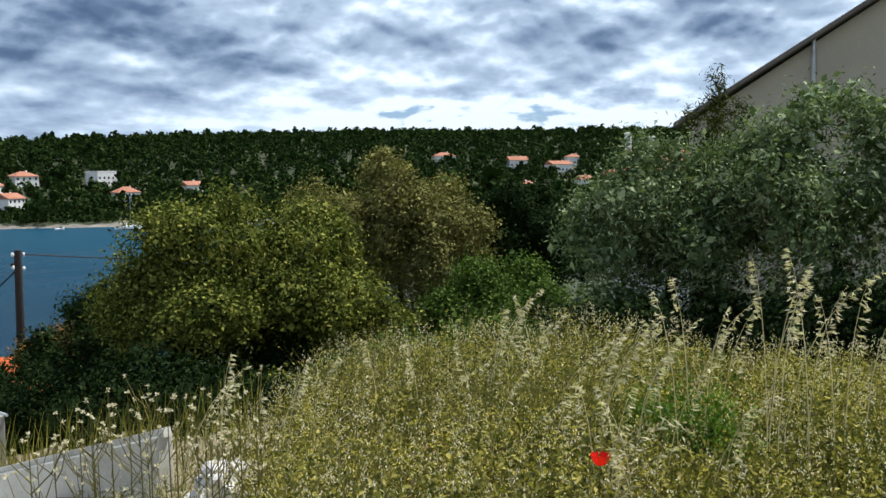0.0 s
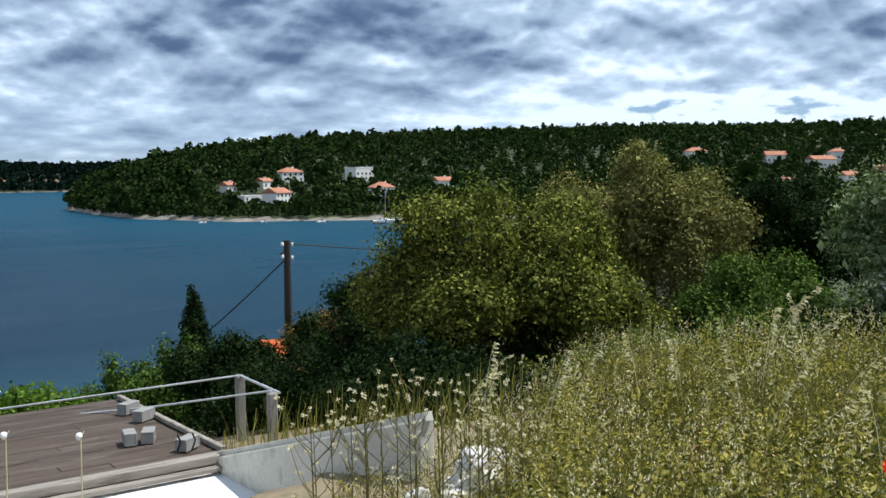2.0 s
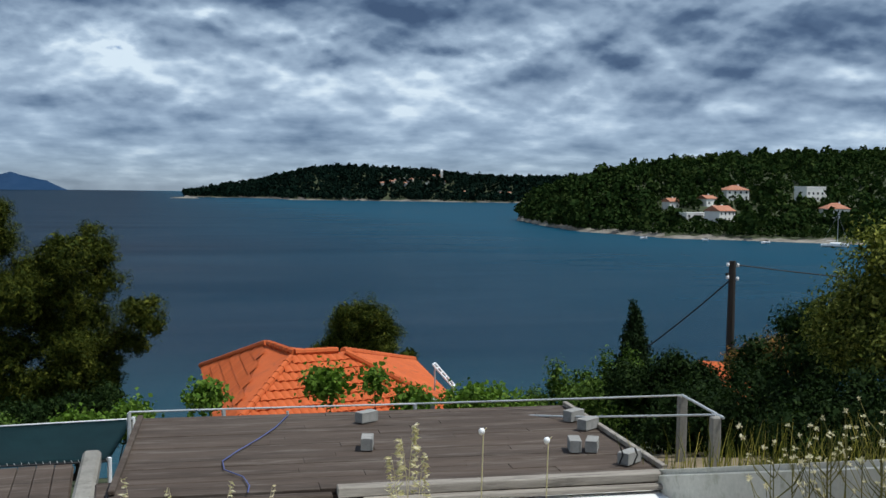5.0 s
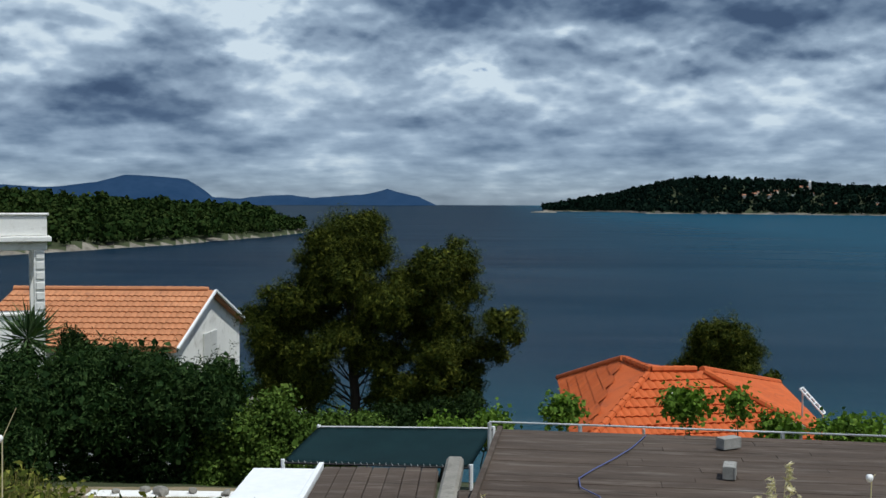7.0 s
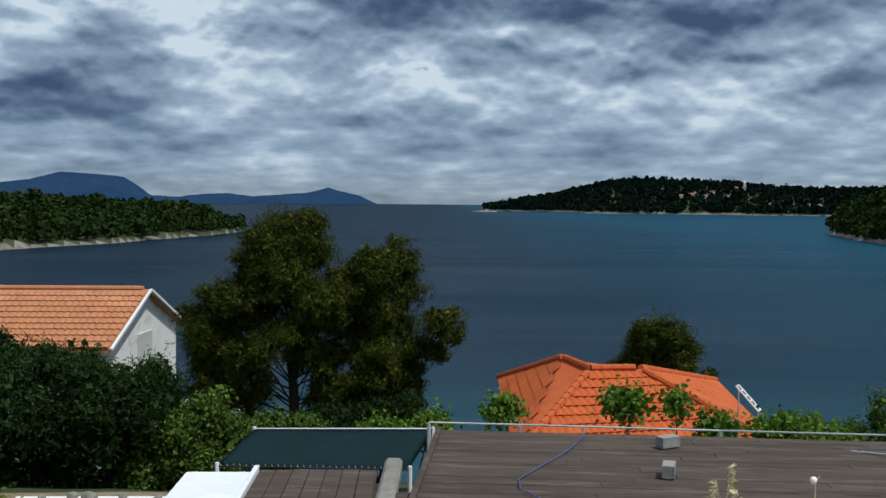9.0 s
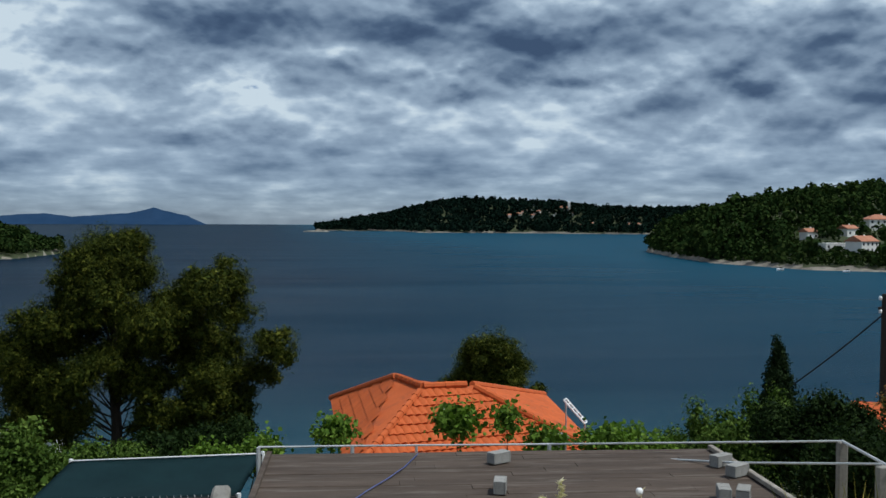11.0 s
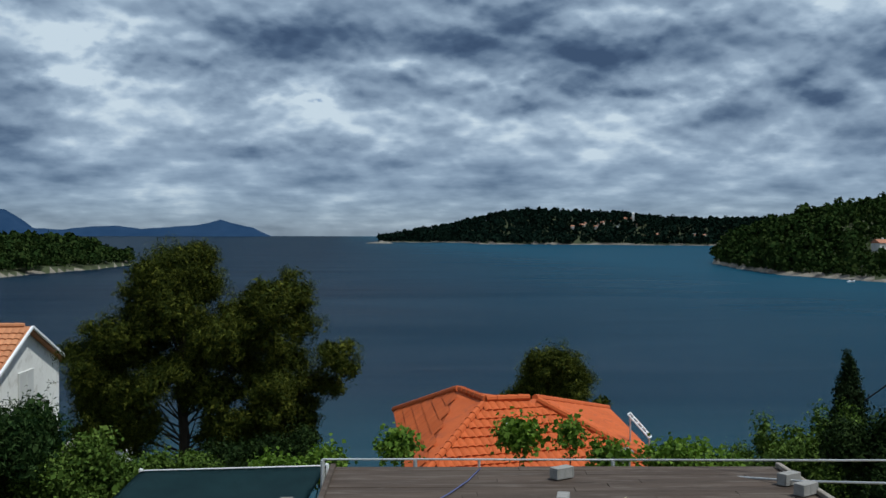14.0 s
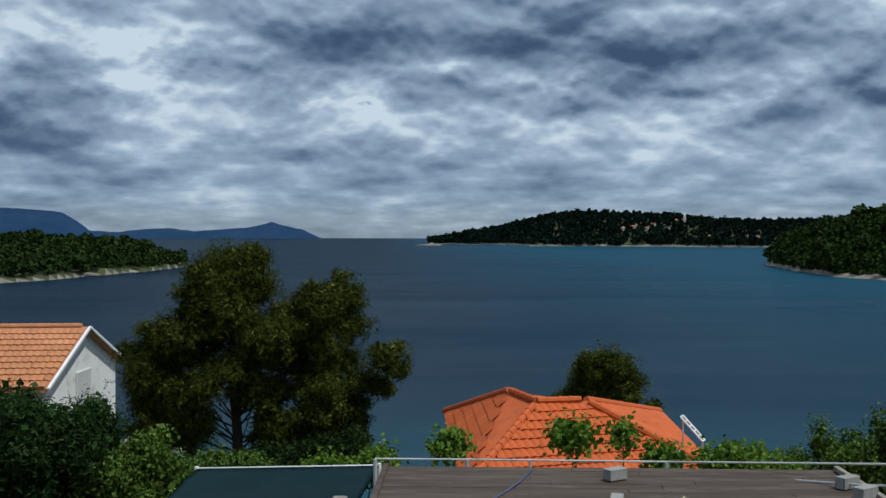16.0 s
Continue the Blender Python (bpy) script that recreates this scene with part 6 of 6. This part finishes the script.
    tagged(part("weed_buds", quads_mesh("buds", leaf_quads(fb, nr, 0.011, 0.008)), L_YELLOW), "small yellow buds on the bushy weeds", "flowers", kind="stuff")
    # yellow flower heads on top, in drifts
    az, d, p2 = spread(3000, 46, 80, 4.2, 8.6)
    drift = np.array([noise.noise((x * 0.7 + 4, y * 0.7, 2)) for x, y in p2[:, :2]])
    k = drift > -0.02 + 0.3 * rng.random(len(az)) * (az > 64)
    az, d, p2 = az[k], d[k], p2[k]
    top = p2 + np.array([0, 0, 1]) * (thickness(az, d) * (0.75 + 0.35 * rng.random(len(az))))[:, None]
    fl = np.repeat(top, 5, 0) + rng.normal(size=(len(top) * 5, 3)) * 0.008
    nr = unit(rng.normal(size=fl.shape) * 0.6 + np.array([0, 0, 1.0]))
    tagged(part("yellow_flowers", quads_mesh("petals", leaf_quads(fl, nr, 0.010, 0.007)), L_YELLOW), "small yellow flower heads scattered over the meadow", "flowers", kind="stuff")
    # pale seed heads
    az, d, p3 = spread(3400, 38, 84, 3.0, 9.4)
    top = p3 + np.array([0, 0, 1]) * (thickness(az, d) * (0.6 + 0.5 * rng.random(len(az))))[:, None]
    sd = np.repeat(top, 9, 0) + rng.normal(size=(len(top) * 9, 3)) * np.array([0.010, 0.010, 0.035])
    nr = unit(rng.normal(size=sd.shape))
    tagged(part("seed_heads", quads_mesh("seeds", leaf_quads(sd, nr, 0.018, 0.006, 0.0, np.tile([0.2, 0, 1.0], (len(sd), 1)))), L_STRAW), "pale ripe grass seed heads", "grass", kind="stuff")


L_DOCK = leafy("dry_dock", (0.10, 0.05, 0.02), (0.20, 0.11, 0.045), (0.32, 0.20, 0.09), 2.0, 0.8, 0.2)
L_WEED = leafy("meadow_leaves", (0.020, 0.034, 0.008), (0.138, 0.136, 0.027), (0.56, 0.46, 0.12), 2.4, 0.7, 0.3)
meadow()


def wild_oat(x, y, h, lean, seed, spikelets=34):
    """A tall stalk with drooping pale spikelets."""
    r = np.random.default_rng(seed)
    z = ground_z(x, y)
    e = base("wild_oat", x, y, z)
    tagged(e, "tall dry wild oat with drooping pale spikelets", "grass stalk", "wild oats")
    def along(t):
        return np.stack([lean[0] * t ** 2.6, lean[1] * t ** 2.6, h * (t - 0.10 * t ** 5)], -1)
    pts = [Vector(along(np.array(t))) for t in (0, 0.3, 0.55, 0.72, 0.86, 1.0)]
    part("stalk", tube(pts, [0.0035, 0.003, 0.0026, 0.002, 0.0015, 0.001], 4), L_STRAW, e)
    # thin branches, each ending in a hanging spikelet
    top = min(0.6, 0.48 / h)
    t = 1 - top * np.clip((np.arange(spikelets) + r.random(spikelets)) / spikelets, 0, 1)
    base_p = along(t)
    out = unit(np.array([lean[0], lean[1], 0.0]))
    side = unit(r.normal(size=(spikelets, 3)) * np.array([0.4, 0.4, 0.2]) + out * 0.9)
    reach = 0.010 + 0.16 * (1.02 - t) * (0.3 + 0.7 * r.random(spikelets))
    c = base_p + side * reach[:, None] + np.array([0, 0, -0.3]) * (reach ** 1.4)[:, None]
    c2 = np.repeat(c, 2, 0) + r.normal(size=(spikelets * 2, 3)) * 0.004
    al = np.repeat(side * 1.0 + np.array([0, 0, -0.25]), 2, 0)
    head = quads_mesh("spikelets", leaf_quads(c2, unit(r.normal(size=(spikelets * 2, 3))), 0.036 + 0.016 * r.random(spikelets * 2), 0.0095, 0.0, al * 6))
    tagged(part("panicle", head, L_STRAW, e), kind="stuff")
    return e


r_o = random.Random(4)
OATS = [  # heading, distance, height of the tip under the eye in degrees
    (59.6, 6.6, 5.6), (59.0, 6.7, 6.4), (58.2, 6.5, 7.2), (60.6, 6.8, 7.0), (67.8, 5.6, 5.4), (67.2, 5.5, 6.2), (66.4, 5.6, 7.0), (68.0, 5.5, 7.2), (66.0, 5.7, 8.0), (64.6, 5.8, 7.6), (63.4, 5.8, 8.2), (67.4, 5.2, 8.6),
    (74.3, 5.5, 3.6), (74.6, 5.4, 4.6), (73.8, 5.6, 5.4), (77.0, 5.4, 4.5), (76.2, 5.6, 5.6), (72.0, 5.7, 4.2), (71.4, 5.8, 6.0), (70.4, 5.8, 6.8), (75.4, 5.3, 6.4), (42.7, 6.2, 9.0), (42.4, 6.1, 10.5), (43.0, 6.3, 10.8), (46.8, 6.5, 9.6),
    (48.4, 6.6, 9.4), (50.2, 6.6, 9.0), (64.8, 4.6, 11.5), (65.6, 4.5, 12.5), (63.8, 4.7, 11.8), (66.4, 4.6, 13.0), (62.6, 4.8, 11.0), (71.0, 4.8, 12.4), (61.2, 5.0, 11.2), (69.4, 5.0, 9.8), (58.6, 5.2, 10.6), (55.6, 6.0, 9.2), (53.0, 6.4, 9.0), (78.6, 5.6, 6.2), (65.0, 4.4, 14.0), (72.6, 4.7, 11.6),
]
for k, (az, d, el) in enumerate(OATS):
    for j in range(2 if k % 3 == 0 else 1):
        x, y = polar(az + r_o.uniform(-0.4, 0.4), d + r_o.uniform(-0.15, 0.15))
        x, y = x + 0.15, y - 0.26
        h = (20 - d * math.tan(radians(el + 0.8 * j)) - ground_z(x, y)) * 1.06
        lean_o = r_o.choice((0.12, 0.22, 0.32, 0.42, -0.12)) * r_o.uniform(0.7, 1.2)
        wild_oat(x - math.cos(radians(az)) * lean_o * 0.7, y + math.sin(radians(az)) * lean_o * 0.7, h, (math.cos(radians(az)) * lean_o, -math.sin(radians(az)) * lean_o), k * 7 + j, 22)
# dry oats in front of the boarded roof
for k, (az, d, h, n) in enumerate(((14.6, 5.2, 0.68, 60), (14.9, 5.1, 0.60, 60), (15.2, 5.3, 0.50, 50), (14.3, 5.2, 0.5, 40), (4.0, 5.4, 0.35, 16), (1.6, 5.5, 0.33, 14), (6.4, 5.6, 0.30, 12), (-0.8, 5.3, 0.42, 14))):
    x, y = polar(az, d)
    wild_oat(x, y, 20 - ground_z(x, y) - d * math.tan(radians(13.2)) + (h - 0.6), (0.05 * (-1) ** k, 0.02), 300 + k, n)


def poppy():
    x, y = 3.92, 1.60
    g = ground_z(x, y)
    e = base("poppy", x, y, g)
    tagged(e, "single bright red poppy in the meadow grass", "flower")
    h = 18.78 - g
    part("stem", tube([(0.03, 0, 0), (0.0, 0.01, h * 0.6), (0, 0, h)], 0.003, 5), L_STEM, e)
    r = np.random.default_rng(2)
    for k in range(5):
        a = k * 1.257
        bm = bmesh.new()
        grid = []
        for i in range(5):
            row = []
            for j in range(5):
                u, v = (j / 4 - 0.5) * 1.5, i / 4
                rad = 0.042 * v ** 0.7
                row.append(bm.verts.new((math.cos(a + u * 0.75) * rad, math.sin(a + u * 0.75) * rad, h + 0.045 * v * v + 0.005 * math.sin(7 * u + k))))
            grid.append(row)
        for i in range(4):
            for j in range(4):
                try:
                    bm.faces.new((grid[i][j], grid[i][j + 1], grid[i + 1][j + 1], grid[i + 1][j]))
                except ValueError:
                    pass
        part("petal", bm, L_POPPY, e, smooth=True)
    part("centre", tube([(0, 0, h), (0, 0, h + 0.014)], [0.007, 0.009], 8), M_CABLE, e)


poppy()


def snail_stalk(az, d, el, tip=0.0):
    """A dry stalk with a white snail at its top."""
    x, y = polar(az, d)
    g = ground_z(x, y)
    h = 20 - d * math.tan(radians(el)) - g
    e = base("dry_stalk", x, y, g)
    tagged(e, "dry upright stalk carrying a white snail shell", "stalk", "dry stalks")
    part("stalk", tube([(0.02, 0, 0), (0.0, 0, h * 0.5), (0.01, 0, h), (0.02 + tip * 0.4, 0, h + tip)], [0.005, 0.004, 0.003, 0.0015], 5), L_STRAW, e)
    bm = bmesh.new()
    bmesh.ops.create_uvsphere(bm, u_segments=10, v_segments=8, radius=0.016)
    for v in bm.verts:
        v.co = Vector((v.co.x, v.co.y * 0.85, v.co.z * 1.15 + 0.25 * abs(v.co.x)))
    ob = part("snail_shell", bm, M_WHITE, e, "white rounded snail shell", smooth=True)
    ob.location = (0.0, -0.004, h)


for az, d, el, tip in ((19.0, 4.8, 13.9, 0.02), (22.8, 4.8, 14.3, 0.02), (-27.1, 5.0, 12.0, 0.14)):
    snail_stalk(az, d, el, tip)


def thistle(az, d, h, seed):
    """A branching dry weed with small pale heads."""
    x, y = polar(az, d)
    r = random.Random(seed)
    e = base("dry_thistle", x, y, ground_z(x, y))
    tagged(e, "branching dry thistle with pale seed heads", "weed", "thistles")
    bm = tube([(0, 0, 0), (0.01, 0, h * 0.5), (0, 0, h)], [0.005, 0.004, 0.002], 5)
    heads = [(0, 0, h)]
    for k in range(7):
        t = r.uniform(0.35, 0.85)
        a = r.uniform(0, 6.28)
        tip = (math.cos(a) * 0.16 * h, math.sin(a) * 0.16 * h, h * (t + 0.22))
        tube([(0, 0, h * t), (tip[0] * 0.6, tip[1] * 0.6, h * (t + 0.09)), tip], [0.003, 0.0025, 0.0015], 4, bm)
        heads.append(tip)
    tagged(part("stem", bm, L_STEM, e), kind="stuff")
    c = np.repeat(np.array(heads), 9, 0)
    dr = unit(np.random.default_rng(seed).normal(size=c.shape) + np.array([0, 0, 0.5]))
    tagged(part("seed_head", quads_mesh("heads", leaf_quads(c + dr * 0.010, unit(np.cross(dr, [0.3, 0.5, 0.9])), 0.022, 0.008, 0, dr * 9)), L_STRAW, e), kind="stuff")


for k in range(24):
    az, d = 33.5 + 15 * r_o.random(), 4.6 + 2.2 * r_o.random()
    x, y = polar(az, d)
    el = r_o.uniform(11.0, 15.0)
    h = 20 - d * math.tan(radians(el)) - ground_z(x, y)
    if h > 0.15:
        thistle(az, d, min(h, 1.0), k + 50)


def weeds_left():
    """Rank weeds at the edge of the slope, below the hedge."""
    az, d, p = spread(9000, -40, -15, 6.0, 11.0)
    h = (20 - d * np.tan(np.radians(12.8 + 3.2 * smooth((az + 30) / 11))) - p[:, 2]).clip(0.1, 1.6) * (0.45 + 0.55 * rng.random(len(az)))
    k = rng.random(len(az)) < 0.25 + 0.75 * smooth((-20 - az) / 8)
    az, d, p, h = az[k], d[k], p[k], h[k]
    q, tips, _ = blades(p, h, 0.005, 0.05 + 0.25 * rng.random(len(h)))
    tagged(part("tall_weeds", quads_mesh("weeds", q), L_STEM), "rank green and dry weeds at the slope's edge", "weeds", kind="stuff")
    s = rng.integers(0, len(p), 24000)
    f = 0.2 + 0.8 * rng.random(len(s))
    lp = p[s] * (1 - f[:, None]) + tips[s] * f[:, None] + rng.normal(size=(len(s), 3)) * 0.04
    nr = unit(rng.normal(size=(len(s), 3)) + np.array([0, 0, 0.6]))
    sz = 0.04 + 0.05 * rng.random(len(s))
    tagged(part("weed_leaves", quads_mesh("leaves", leaf_quads(lp, nr, sz, sz * 0.5)), L_BUSH), "leaves of the rank weeds on the slope", "weeds", kind="stuff")


weeds_left()


# bright green fennel-like clump and dry reddish dock in the meadow
shrub("weed_clump", "bright green bushy weed in the meadow", "weed", 70.7, 5.74, [(0, 0, 18.35, 0.28, 0.25, 0.38), (0.2, 0, 18.5, 0.16, 0.16, 0.28), (-0.2, 0, 18.45, 0.16, 0.16, 0.26)], 5000, 0.045, 0.3, L_VINE, 2, False, "", -0.6)
shrub("dock_plant", "dry reddish brown dock plant in the grass", "weed", 58.8, 4.9, [(0, 0, 18.15, 0.22, 0.2, 0.34), (0.15, 0, 18.2, 0.12, 0.12, 0.3)], 3000, 0.035, 0.5, L_DOCK, 3, False, "", -0.5)
# ---- roof tiles ----
lay_tiles()
